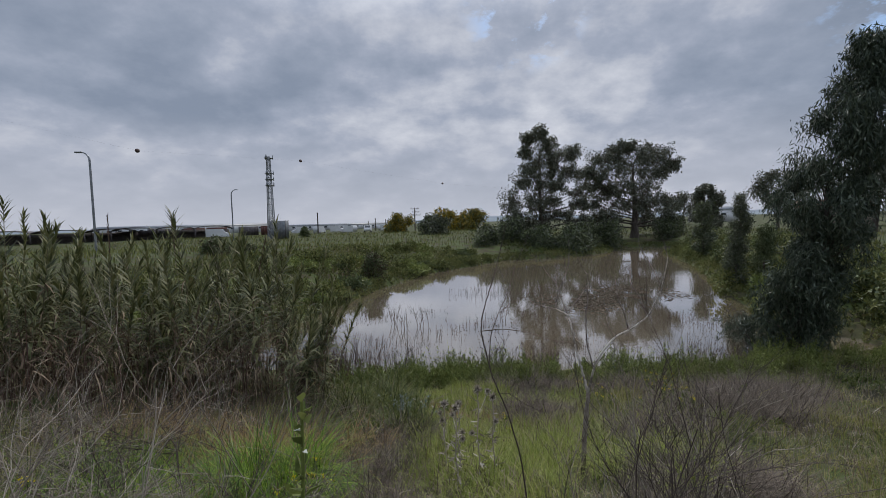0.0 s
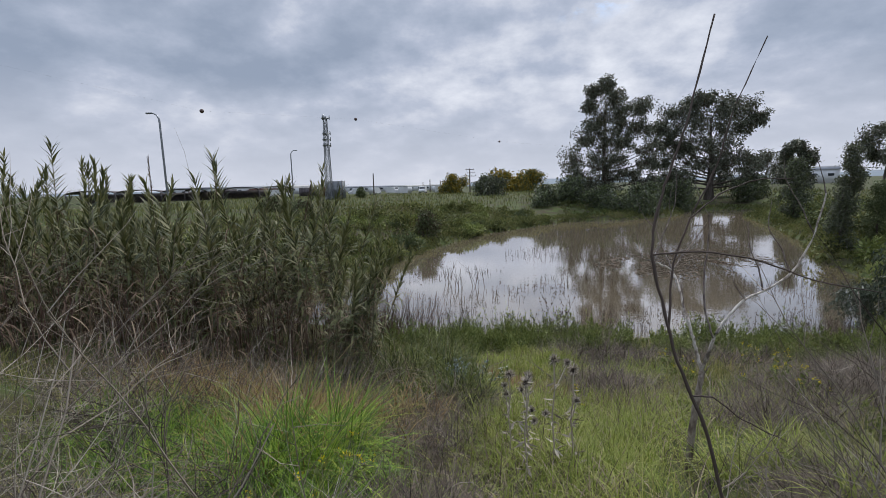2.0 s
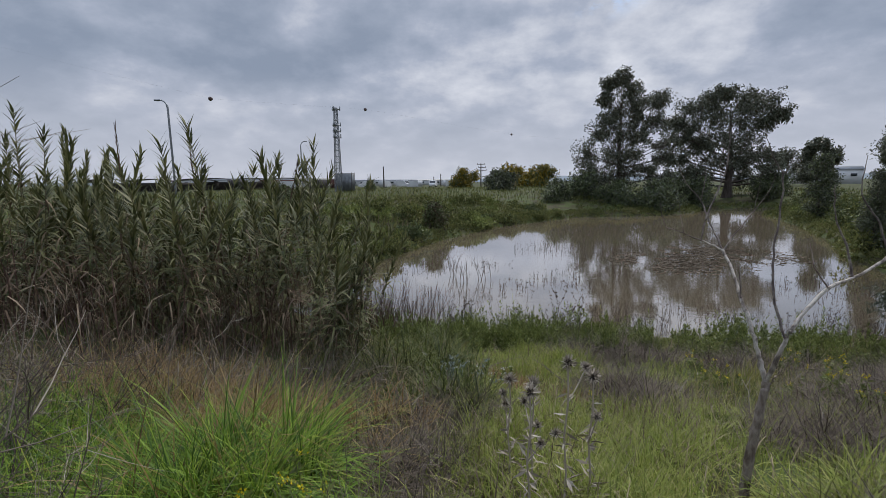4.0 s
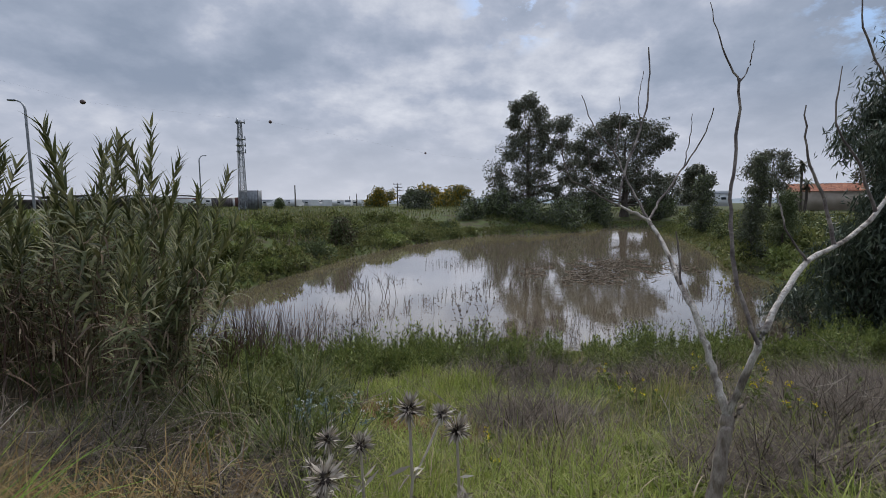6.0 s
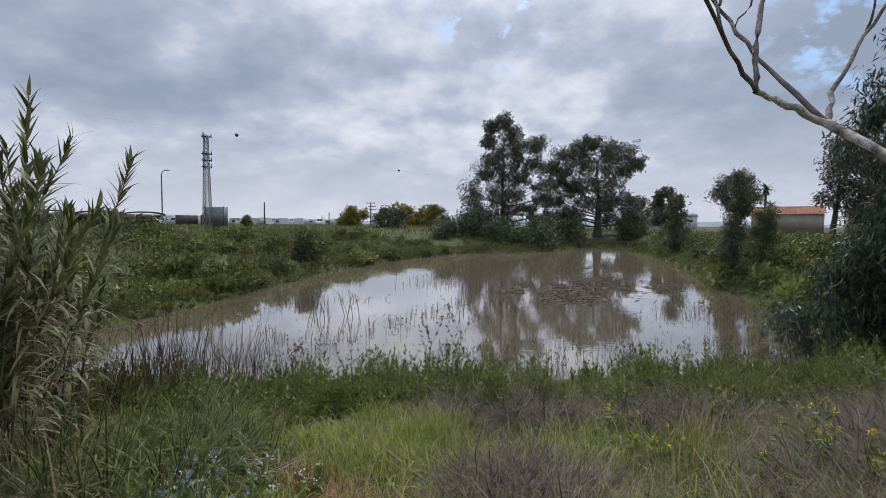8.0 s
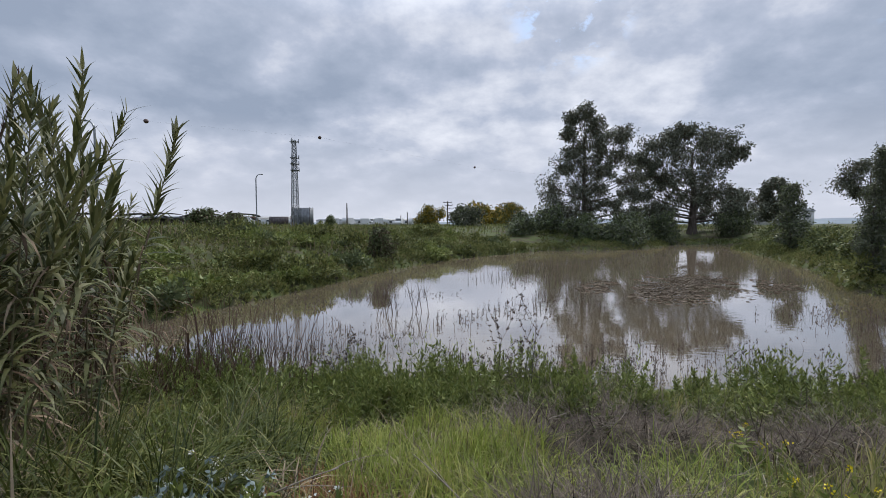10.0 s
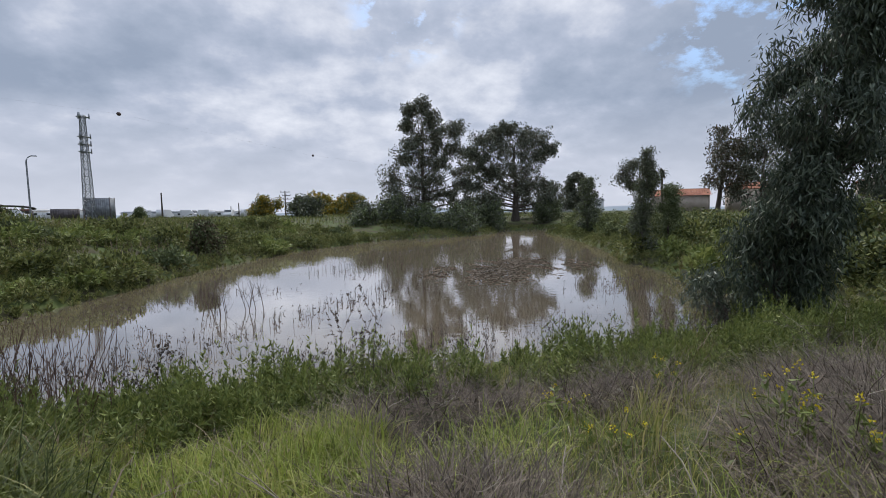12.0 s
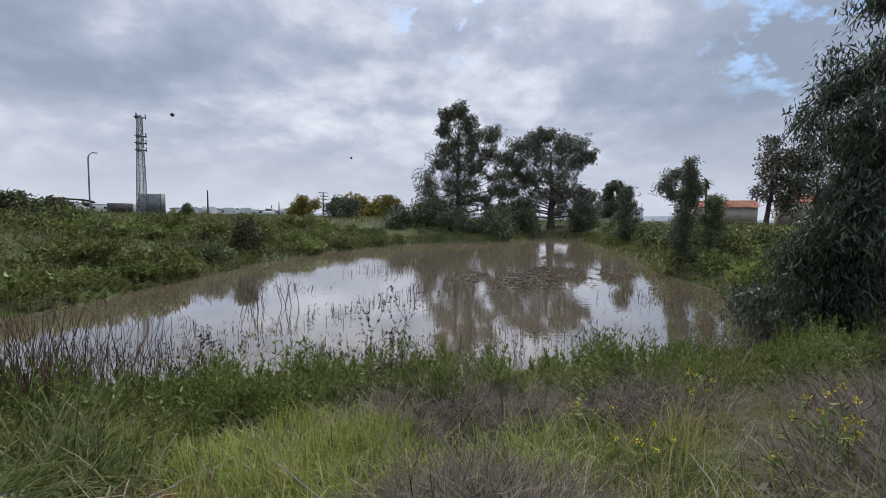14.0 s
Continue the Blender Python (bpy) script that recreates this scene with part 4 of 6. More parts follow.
def house(x, y, w, d, h, turn, label):
    g = thing("house", on(x, y), label, "house", "houses by the pond")
    g.rotation_euler[2] = turn
    wall = Soup()
    # front wall in pieces round two window openings
    xs = [-w / 2, -w * 0.28, -w * 0.12, w * 0.12, w * 0.28, w / 2]
    for i in range(5):
        hole_here = i in (1, 3)
        a, b = xs[i], xs[i + 1]
        for z0, z1 in ([(0, h * 0.35), (h * 0.7, h)] if hole_here else [(0, h)]):
            wall.add(*box((a + b) / 2, -d / 2, (z0 + z1) / 2, b - a, 0.25, z1 - z0))
    wall.add(*box(0, d / 2, h / 2, w, 0.25, h)).add(*box(-w / 2 + 0.12, 0, h / 2, 0.25, d - 0.26, h)).add(*box(w / 2 - 0.12, 0, h / 2, 0.25, d - 0.26, h))
    part("wall", wall, M_STUCCO, g)
    for i in (1, 3):
        win = part("window", Soup().add(*box((xs[i] + xs[i + 1]) / 2, -d / 2 + 0.05, h * 0.525, xs[i + 1] - xs[i], 0.06, h * 0.35)), M_GLASS, g)
        part("frame", Soup().add(*box((xs[i] + xs[i + 1]) / 2, -d / 2 - 0.02, h * 0.525, 0.08, 0.1, h * 0.35)), M_WHITE, win)
    rise, e = w * 0.16, 0.4
    for sgn in (-1, 1):
        courses = Soup()
        nc, nr = 22, 8
        for i in range(nc):
            for j in range(nr):
                y0 = -d / 2 - e + (d + 2 * e) * i / nc
                u0, u1 = j / nr, (j + 1) / nr + 0.03
                wv = (d + 2 * e) / nc
                pts = []
                for u in (u0, u1):
                    for q, lift in ((0, 0), (0.5, 0.09), (1, 0)):
                        pts.append((sgn * (w / 2 + e) * (1 - u), y0 + wv * q, h + rise * u + lift + (0.05 if u == u0 else 0)))
                courses.add(pts, [(0, 1, 4, 3), (1, 2, 5, 4)])
        part("roof", courses, M_TILE, g)
    for yy in (-d / 2, d / 2):
        part("gable", Soup().add([(-w / 2, yy - 0.1, h), (w / 2, yy - 0.1, h), (0, yy - 0.1, h + rise), (-w / 2, yy + 0.1, h), (w / 2, yy + 0.1, h), (0, yy + 0.1, h + rise)], [(0, 1, 4, 3), (1, 2, 5, 4), (2, 0, 3, 5)]).add([(-w / 2, yy - 0.1, h), (w / 2, yy - 0.1, h), (0, yy - 0.1, h + rise)], [(0, 1, 2)]), M_STUCCO, g)


house(74.5, 78.4, 9, 10, 3.2, -0.75 + math.pi / 2, "beige stucco house with a red tiled roof")
house(84.5, 69.0, 9, 10, 4.2, -0.75 + math.pi / 2, "beige stucco house with a red tiled roof")
house(92.0, 52.0, 10, 9, 4.4, -1.0, "beige house with a red tiled roof behind a large tree")

# ---- giant reeds ----


def make_reed(height, seed):
    global rng
    keep_rng, rng = rng, np.random.default_rng(seed)
    r = thing("giant_reed", (0, 0, -50), "tall green giant reed with arching leaves on a pale cane", "reed", "reed bed")
    lean = rng.normal(0, 0.09, 2)
    pts, _ = wander((0, 0, -0.1), (lean[0], lean[1], 1), height, 9, 0.035)
    part("cane", Soup().add(*tube(pts, np.linspace(0.014, 0.005, 10), 6)), M_REEDSTEM, r)
    s = np.linspace(0, 1, 10)

    def along(u):
        return np.stack([np.interp(u, s, pts[:, k]) for k in range(3)], 1)

    n = 26
    u = rng.uniform(0.25, 0.72, n)
    plane = rng.uniform(0, 6.28)
    green = Soup().add(*ribbons(along(u), rng.uniform(0, 6.28, n), rng.uniform(0.4, 0.65, n), rng.uniform(0.04, 0.065, n), rng.uniform(0.2, 1.0, n), rng.uniform(1.0, 2.2, n), 5))
    n = 40
    u = np.linspace(0.66, 1.0, n)
    a = plane + np.pi * (np.arange(n) % 2) + rng.normal(0, 0.55, n)
    top = (u - 0.66) / 0.34
    green.add(*ribbons(along(u), a, rng.uniform(0.3, 0.48, n) * (1 - 0.4 * top), rng.uniform(0.036, 0.056, n), rng.uniform(0.75, 1.15, n) + 0.2 * top, rng.uniform(0.1, 0.8, n) * (1 - 0.5 * top), 5))
    part("leaves", green, M_REEDLEAF, r)
    n = 22
    u = rng.uniform(0.08, 0.7, n)
    part("dead_leaves", Soup().add(*ribbons(along(u), rng.uniform(0, 6.28, n), rng.uniform(0.3, 0.6, n), rng.uniform(0.02, 0.04, n), rng.uniform(-0.6, 0.5, n), rng.uniform(0.8, 1.8, n), 4)), M_REEDDRY, r)
    rng = keep_rng
    return r


protos = [make_reed(h, 200 + i) for i, h in enumerate((2.7, 3.1, 3.3, 3.6, 3.8, 3.2, 2.5, 4.0))]
spots = []
while len(spots) < 230:
    x, y = rng.uniform(-12.5, -2.4), rng.uniform(7.8, 13.8)
    # the bed narrows towards the water and bows away from the path
    if y < 7.9 + max(0, (x + 5.0) * 1.15) or y > 14.0 - 0.1 * abs(x) or x > 1.04 - 0.55 * (y - 3.9):
        continue
    if shore_distance(np.array([x]), np.array([y]))[0] < 0.2:
        continue
    spots.append((x, y))
for i, (x, y) in enumerate(spots):
    p = protos[i % 8]
    k = rng.uniform(0.72, 1.15) * (0.84 if y < 9.2 else 1.0)
    m = pose(x, y, land(x, y), rng.normal(0, 8), rng.normal(4, 9), 0) @ pose(0, 0, 0, 0, 0, rng.uniform(0, 360)) @ Matrix.Scale(k, 4)
    c = copy_thing(p, m)
    c.matrix_basis = m
for i in range(24):
    x, y = -2.35 + rng.normal(0, 0.3), 8.95 + rng.normal(0, 0.3)
    m = pose(x, y, land(x, y), rng.normal(0, 4), rng.uniform(2, 20), 0) @ pose(0, 0, 0, 0, 0, rng.uniform(0, 360)) @ Matrix.Scale(rng.uniform(0.6, 0.8), 4)
    copy_thing(protos[i % 8], m).matrix_basis = m
for p in protos:
    for o in (*p.children_recursive, p):
        bpy.data.objects.remove(o)

for x, y, h, dx in ((-4.9, 9.6, 4.1, 0.0), (-4.05, 10.2, 3.9, 0.3), (-6.2, 9.3, 3.9, -0.1)):
    t = thing("reed_plume", (x, y, land(x, y)), "tall bare reed cane with a narrow dark plume", "reed", "reed plumes")
    pts, _ = wander((0, 0, -0.1), (dx * 0.4, 0, 1), h, 9, 0.02)
    part("cane", Soup().add(*tube(pts, np.linspace(0.012, 0.004, 10), 6)), M_REEDSTEM, t)
    n = 90
    u = rng.uniform(0, 1, n)
    c = pts[-3] + (pts[-1] - pts[-3]) * u[:, None]
    part("plume", Soup().add(*leaves(c, unit(rng.normal(0, 0.16, (n, 3)) + (0, 0, 1)), rng.uniform(0.06, 0.14, n), np.full(n, 0.012))), M_REDSTEM, t)

# dead leaf litter and broken canes in the reed bed
b = scatter(6000, -12, -2.7, 6.4, 12.5, lambda x, y: (y > 6.6 + np.maximum(0, (x + 5) * 1.1)) * 0.8)
b = b[:4200]
n = len(b)
b[:, 2] += rng.uniform(0, 1.3, n) ** 1.4
soup = Soup().add(*ribbons(b, rng.uniform(0, 6.28, n), rng.uniform(0.3, 0.8, n), rng.uniform(0.012, 0.03, n), rng.uniform(-0.9, 0.9, n), rng.uniform(0.5, 1.8, n), 4))
stuff("reed_litter", soup, M_REEDDRY, "hanging dead reed leaves and broken canes in the reed bed", "dead reeds")
b = scatter(9000, -12, -2.5, 6.8, 12.8, lambda x, y: (y > 7.0 + np.maximum(0, (x + 5) * 1.1)) * 0.8)[:600]
n = len(b)
soup = Soup().add(*blades(b, rng.uniform(0.9, 2.3, n), rng.uniform(0.012, 0.022, n), rng.uniform(0, 6.28, n), rng.uniform(0, 0.25, n)))
stuff("reed_shoots", soup, M_REDSTEM, "thin brown dead canes standing in the reed bed", "dead reeds")

# ---- the near slope: grass, weeds, dead grass ----
HEAPS = [(2.5, 8.3, 0.8, 0.6, 0.38, 2000), (6.0, 7.9, 1.5, 1.0, 0.5, 4200), (2.8, 10.6, 1.3, 0.7, 0.4, 2200), (4.2, 6.8, 0.9, 0.7, 0.4, 2000), (-0.2, 6.9, 0.6, 0.5, 0.3, 900),
                                         (-0.2, 4.0, 0.6, 0.5, 0.3, 1000), (7.8, 9.3, 1.4, 1.0, 0.5, 3000), (5.2, 10.3, 1.2, 0.6, 0.4, 1800), (3.4, 4.2, 0.8, 0.7, 0.4, 1500), (-0.4, 5.5, 0.6, 0.5, 0.35, 1300), (2.2, 2.6, 0.8, 0.6, 0.4, 1400)]


def not_reeds(x, y):
    return 1 - ((x < -2.6) & (y > 7.2 + np.maximum(0, (x + 5) * 1.15))) * 0.85


def clear_of_heaps(x, y):
    """Little grass grows under the heaps of dead brush."""
    inside = np.zeros(np.shape(x), bool)
    for cx, cy, rx, ry, _, _ in HEAPS:
        inside |= ((x - cx) / rx) ** 2 + ((y - cy) / ry) ** 2 < 0.8
    return np.where(inside, 0.12, 1.0) * np.where((x < -0.3) & (y < 4.4), 0.45, 1.0)


def grass(name, n, area, keep, h, w, bend, mat, label, category="grass", lo=0.1, hi=1e9):
    p = scatter(n, *area, keep, lo, hi)
    k = len(p)
    far = np.clip(np.hypot(p[:, 0] - 1, p[:, 1] - 4) / 12, 0.25, 1)
    tall = 0.45 + 1.1 * lumps(p[:, 0], p[:, 1], 2.3, 1.0) * lumps(p[:, 0], p[:, 1], 5.1, 2.0) * 2
    return stuff(name, Soup().add(*blades(p, rng.uniform(*h, k) * tall, rng.uniform(*w, k) * (0.8 + 1.0 * far), rng.uniform(0, 6.28, k), rng.uniform(*bend, k))), mat, label, category)


NEAR = (-9, 16, -2.5, 14)
grass("short_grass", 150000, NEAR, lambda x, y: not_reeds(x, y) * clear_of_heaps(x, y) * (0.35 + 0.65 * (lumps(x, y, 1.1, 1) > 0.45)), (0.07, 0.34), (0.005, 0.012), (0.1, 1.0), M_GRASS, "short mixed green grass on the slope")
grass("dead_grass", 60000, NEAR, lambda x, y: not_reeds(x, y) * clear_of_heaps(x, y) * (lumps(x, y, 1.4, 3) > 0.56), (0.1, 0.45), (0.004, 0.009), (0.2, 1.1), M_STRAW, "dry straw-coloured grass on the slope")
grass("bright_grass", 55000, (-2, 7, 1.6, 11.5), lambda x, y: np.maximum.reduce([patch(x, y, 1.2, 9.8, 1.3), patch(x, y, -0.4, 10.6, 0.8), patch(x, y, 1.2, 5.9, 1.1), patch(x, y, 0.6, 3.6, 1.3) * 0.8, patch(x, y, -0.2, 2.6, 0.8) * 0.7, patch(x, y, 3.4, 6.5, 0.9) * 0.6]),
      (0.1, 0.36), (0.006, 0.012), (0.15, 0.9), M_BRIGHT, "lush bright green spring grass on the slope")

def lush(n, spots, h, mat, label):
    q = np.concatenate([np.stack([rng.normal(x, r * 0.5, int(n * k)), rng.normal(y, r * 0.5, int(n * k))], 1) for x, y, r, k in spots])
    q = np.concatenate([q, ground(q[:, 0], q[:, 1])[:, None] - 0.02], 1)
    k = len(q)
    stuff("lush_grass", Soup().add(*ribbons(q, rng.uniform(0, 6.28, k), rng.uniform(*h, k), rng.uniform(0.006, 0.014, k), rng.uniform(0.8, 1.5, k), rng.uniform(0.2, 2.2, k), 5)), mat, label, "grass")


lush(1000, [(0.9, 6.0, 0.9, 1.6), (1.9, 6.4, 0.9, 1.5), (2.6, 6.9, 0.8, 1.0), (0.5, 5.3, 0.7, 1.0), (1.4, 5.2, 0.7, 1.0), (1.3, 7.2, 0.8, 0.8), (3.3, 7.7, 0.6, 0.6), (0.3, 7.6, 0.6, 0.6), (1.6, 9.2, 0.9, 0.9), (0.6, 9.9, 0.8, 0.7), (3.2, 9.3, 0.7, 0.6), (4.6, 7.4, 0.7, 0.6), (0.9, 4.2, 0.7, 0.6)], (0.2, 0.5), M_BRIGHT, "long lush yellow-green grass on the slope")
lush(1000, [(-1.4, 4.1, 0.7, 1.2), (-2.2, 4.4, 0.8, 1.4), (-2.9, 5.0, 0.9, 1.4), (-0.9, 3.2, 0.5, 0.6), (-3.6, 5.6, 0.8, 1.0)], (0.3, 0.8), M_TUSSOCK, "long coarse green grass below the reeds")
lush(1000, [(-2.0, 5.8, 0.7, 0.5), (-3.0, 6.2, 0.9, 0.6), (-3.9, 6.6, 0.9, 0.6)], (0.4, 1.0), M_GOLD, "long golden dead grass below the reeds")
lush(1000, [(0.9, 6.0, 1.0, 0.5), (1.9, 6.4, 1.0, 0.5), (0.5, 5.3, 0.8, 0.4), (1.0, 4.2, 0.9, 0.5), (0.5, 3.2, 0.9, 0.5), (2.6, 7.2, 0.9, 0.5), (4.4, 7.4, 0.9, 0.5), (1.2, 9.6, 1.0, 0.5)], (0.2, 0.5), M_STRAW, "dry straw-coloured grass among the green")
lush(1000, [(0.75, 8.35, 0.35, 0.7), (0.45, 8.9, 0.4, 0.6), (1.5, 8.0, 0.3, 0.4)], (0.12, 0.32), M_RUSTGRASS, "patch of rust-brown dead grass on the slope")


def grey_herb(x, y, seed):
    global rng
    keep_rng, rng = rng, np.random.default_rng(seed)
    t = thing("grey_herb", on(x, y), "low herb with small grey-blue leaves", "herb", "grey herbs")
    for k in range(7):
        pts, _ = wander((rng.normal(0, 0.05), rng.normal(0, 0.05), -0.02), (rng.normal(0, 0.4), rng.normal(0, 0.4), 1), rng.uniform(0.3, 0.5), 5, 0.1)
        st = part("stalk", Soup().add(*tube(pts, np.linspace(0.004, 0.002, 6), 4)), M_WEED, t)
        c = np.repeat(pts[2:], 6, 0)
        m = len(c)
        part("leaves", Soup().add(*leaves(c, unit(rng.normal(0, 1, (m, 3))), rng.uniform(0.03, 0.05, m), np.full(m, 0.025))), M_LEAFGREY, st)
    rng = keep_rng


for i, (x, y) in enumerate([(-0.15, 7.9), (0.0, 8.1), (0.15, 7.8), (-0.3, 8.15)]):
    grey_herb(x, y, 650 + i)


def brush_heap(cx, cy, rx, ry, h, n, mat=M_BRUSH, label="low heap of grey dead brush", seed=1):
    """A low mound of fine dead stems, all arching outward."""
    global rng
    keep_rng, rng = rng, np.random.default_rng(seed)
    t = thing("dead_brush", on(cx, cy), label, "dead shrub", "dead brush")
    a, r = rng.uniform(0, 6.28, n), np.sqrt(rng.uniform(0, 1, n))
    b = np.stack([rx * r * np.cos(a), ry * r * np.sin(a), np.zeros(n)], 1)
    b[:, 2] = ground(b[:, 0] + cx, b[:, 1] + cy) - t.location[2] + rng.uniform(0, 0.5, n) * h * (1 - r)
    for k in range(3):
        m = slice(k, None, 3)
        part("twig_tangle", Soup().add(*ribbons(b[m], a[m] + rng.normal(0, 1.6, n)[m], rng.uniform(0.25, 0.8, n)[m] * (0.6 + h), rng.uniform(0.004, 0.01, n)[m], rng.uniform(-0.1, 0.95, n)[m], rng.uniform(-0.4, 2.0, n)[m], 5)), mat, t)
    s = Soup()
    for _ in range(int(8 * rx)):
        q, w = rng.uniform(0, 6.28), rng.uniform(0, 0.6)
        twigs(s, (rx * w * math.cos(q), ry * w * math.sin(q), ground(np.array([cx + rx * w * math.cos(q)]), np.array([cy + ry * w * math.sin(q)]))[0] - t.location[2]), (math.cos(q + rng.normal(0, 1)), math.sin(q + rng.normal(0, 1)), 0.9), h * rng.uniform(0.9, 1.7), 0.006, 2, 4, 0.16, 0.8)
    part("branch_tangle", s, M_TWIG, t)
    rng = keep_rng


for i, (cx, cy, rx, ry, h, n) in enumerate(HEAPS):
    brush_heap(cx, cy, rx, ry, h, int(n * 1.7), seed=300 + i)
# dead grass thickets; the M_BRUSH ones carry the reed-foot shade in their dark colour
for i, (cx, cy, rx, ry, h, n, mat) in enumerate([(-2.2, 5.75, 0.7, 0.5, 0.7, 1200, M_GOLD), (-3.1, 6.1, 0.9, 0.6, 0.8, 1500, M_REEDDRY), (-1.9, 7.5, 0.8, 0.6, 0.6, 1200, M_BRUSH), (-4.3, 6.4, 1.0, 0.7, 0.9, 1500, M_REEDDRY), (-2.9, 7.4, 0.9, 0.6, 0.7, 1300, M_BRUSH)]):
    brush_heap(cx, cy, rx, ry, h, n, mat, "thicket of dead grass, coloured dark for the shade below the reeds" if mat is M_BRUSH else "thicket of golden-brown dead grass below the reeds", 330 + i)


def tussock(cx, cy, r, h, n, mat, label, seed, tip=None):
    global rng
    keep_rng, rng = rng, np.random.default_rng(seed)
    t = thing("grass_tussock", on(cx, cy), label, "grass", "tussocks")
    for k, (mt, share) in enumerate(((mat, 1.0),) if tip is None else ((mat, 0.86), (tip, 0.14))):
        m = int(n * share)
        # several tufts that lean apart, some of their blades broken over
        hub = rng.normal(0, 0.5 * r, (9, 2))
        size = rng.uniform(0.6, 1.15, 9)
        i = rng.integers(0, 9, m)
        b = np.column_stack([hub[i] + rng.normal(0, 0.13 * r, (m, 2)), np.zeros(m)])
        b[:, 2] = ground(b[:, 0] + cx, b[:, 1] + cy) - t.location[2]
        a = np.arctan2(hub[i, 1], hub[i, 0]) + rng.normal(0, 1.5, m)
        part("grass_tuft" if k == 0 else "dry_tuft", Soup().add(*ribbons(b, a, h * size[i] * rng.uniform(0.4, 1.35, m), rng.uniform(0.007, 0.017, m), rng.uniform(0.7, 1.57, m), rng.uniform(0.3, 3.2, m), 6)), mt, t)
    rng = keep_rng


tussock(-1.5, 4.8, 0.6, 1.05, 2600, M_TUSSOCK, "large green grass tussock turning golden at the top", 401, M_GOLD)
tussock(-2.5, 5.9, 0.8, 0.7, 600, M_GOLD, "golden dead grass tussock beside the reeds", 402)
tussock(-1.1, 6.3, 0.7, 0.65, 600, M_GOLD, "golden dead grass tussock beside the reeds", 403)
tussock(-3.4, 6.3, 0.9, 0.8, 700, M_GOLD, "golden dead grass tussock beside the reeds", 404)
tussock(-1.0, 8.4, 1.0, 0.8, 1700, M_DARKGRASS, "dense dark green tall grass tussock", 405, M_STRAW)
tussock(-1.8, 9.1, 1.1, 0.95, 1700, M_DARKGRASS, "dense dark green tall grass tussock", 406, M_STRAW)
tussock(-0.1, 7.2, 0.5, 0.5, 1100, M_DARKGRASS, "dense dark green grass tussock", 407)
tussock(3.2, 4.9, 0.6, 0.5, 1400, M_BRIGHT, "soft bright green grass tussock", 408)
tussock(4.2, 5.2, 0.7, 0.5, 1400, M_GRASS, "soft green grass tussock", 409)

b = scatter(14000, -4, 12, 1.0, 11.5, lambda x, y: not_reeds(x, y) * (lumps(x, y, 1.6, 4) > 0.52) * 0.7)
n = len(b)
b[:, 2] += rng.uniform(0.0, 0.12, n)
stuff("litter", Soup().add(*ribbons(b, rng.uniform(0, 6.28, n), rng.uniform(0.1, 0.4, n), rng.uniform(0.003, 0.008, n), rng.uniform(-0.1, 0.7, n), rng.uniform(0.0, 1.0, n), 4)), M_TWIG, "dead stalks and twigs strewn through the grass", "litter")

# brown stems standing at the water's edge in front of the reeds
b = scatter(1500, -3.8, 0.4, 11.6, 13.6, lambda x, y: np.clip((-0.6 - x) / 2.0, 0, 1) * (x > -3.0), -0.6)[:240]
soup = Soup()
for p in b:
    pts, _ = wander(p, (rng.normal(0, 0.2), rng.normal(0, 0.2), 1), rng.uniform(0.7, 1.5), 5, 0.07)
    soup.add(*tube(pts, np.linspace(0.006, 0.003, 6), 3))
stuff("brown_stems", soup, M_REDSTEM, "thin red-brown dead stems standing at the water's edge", "dead stems")

# leafy weeds along the near shore
def leafy(name, p, h, per, size, mat, label, wave=1.9):
    """Upright weeds: a stem each with leaves that stand up around it."""
    soup = Soup()
    k = len(p)
    hh = rng.uniform(*h, k) * (0.4 + 1.0 * (lumps(p[:, 0], p[:, 1], wave, 0.7) * lumps(p[:, 0], p[:, 1], wave * 2.6, 3.0)) ** 0.8 * 1.4)
    idx = np.repeat(np.arange(k), per)
    n = len(idx)
    u = rng.uniform(0.15, 1.0, n)
    a = rng.uniform(0, 6.28, n)
    lean = rng.normal(0, 0.16, (k, 2))
    c = p[idx] + np.stack([lean[idx, 0] * u * hh[idx], lean[idx, 1] * u * hh[idx], u * hh[idx]], 1)
    d = unit(np.stack([np.cos(a), np.sin(a), rng.uniform(0.1, 2.2, n)], 1))
    ln = size * rng.uniform(0.6, 1.4, n) * (1.15 - 0.5 * u)
    soup.add(*leaves(c, d, ln, ln * rng.uniform(0.22, 0.36, n)))
    return stuff(name, soup, mat, label, "weeds")


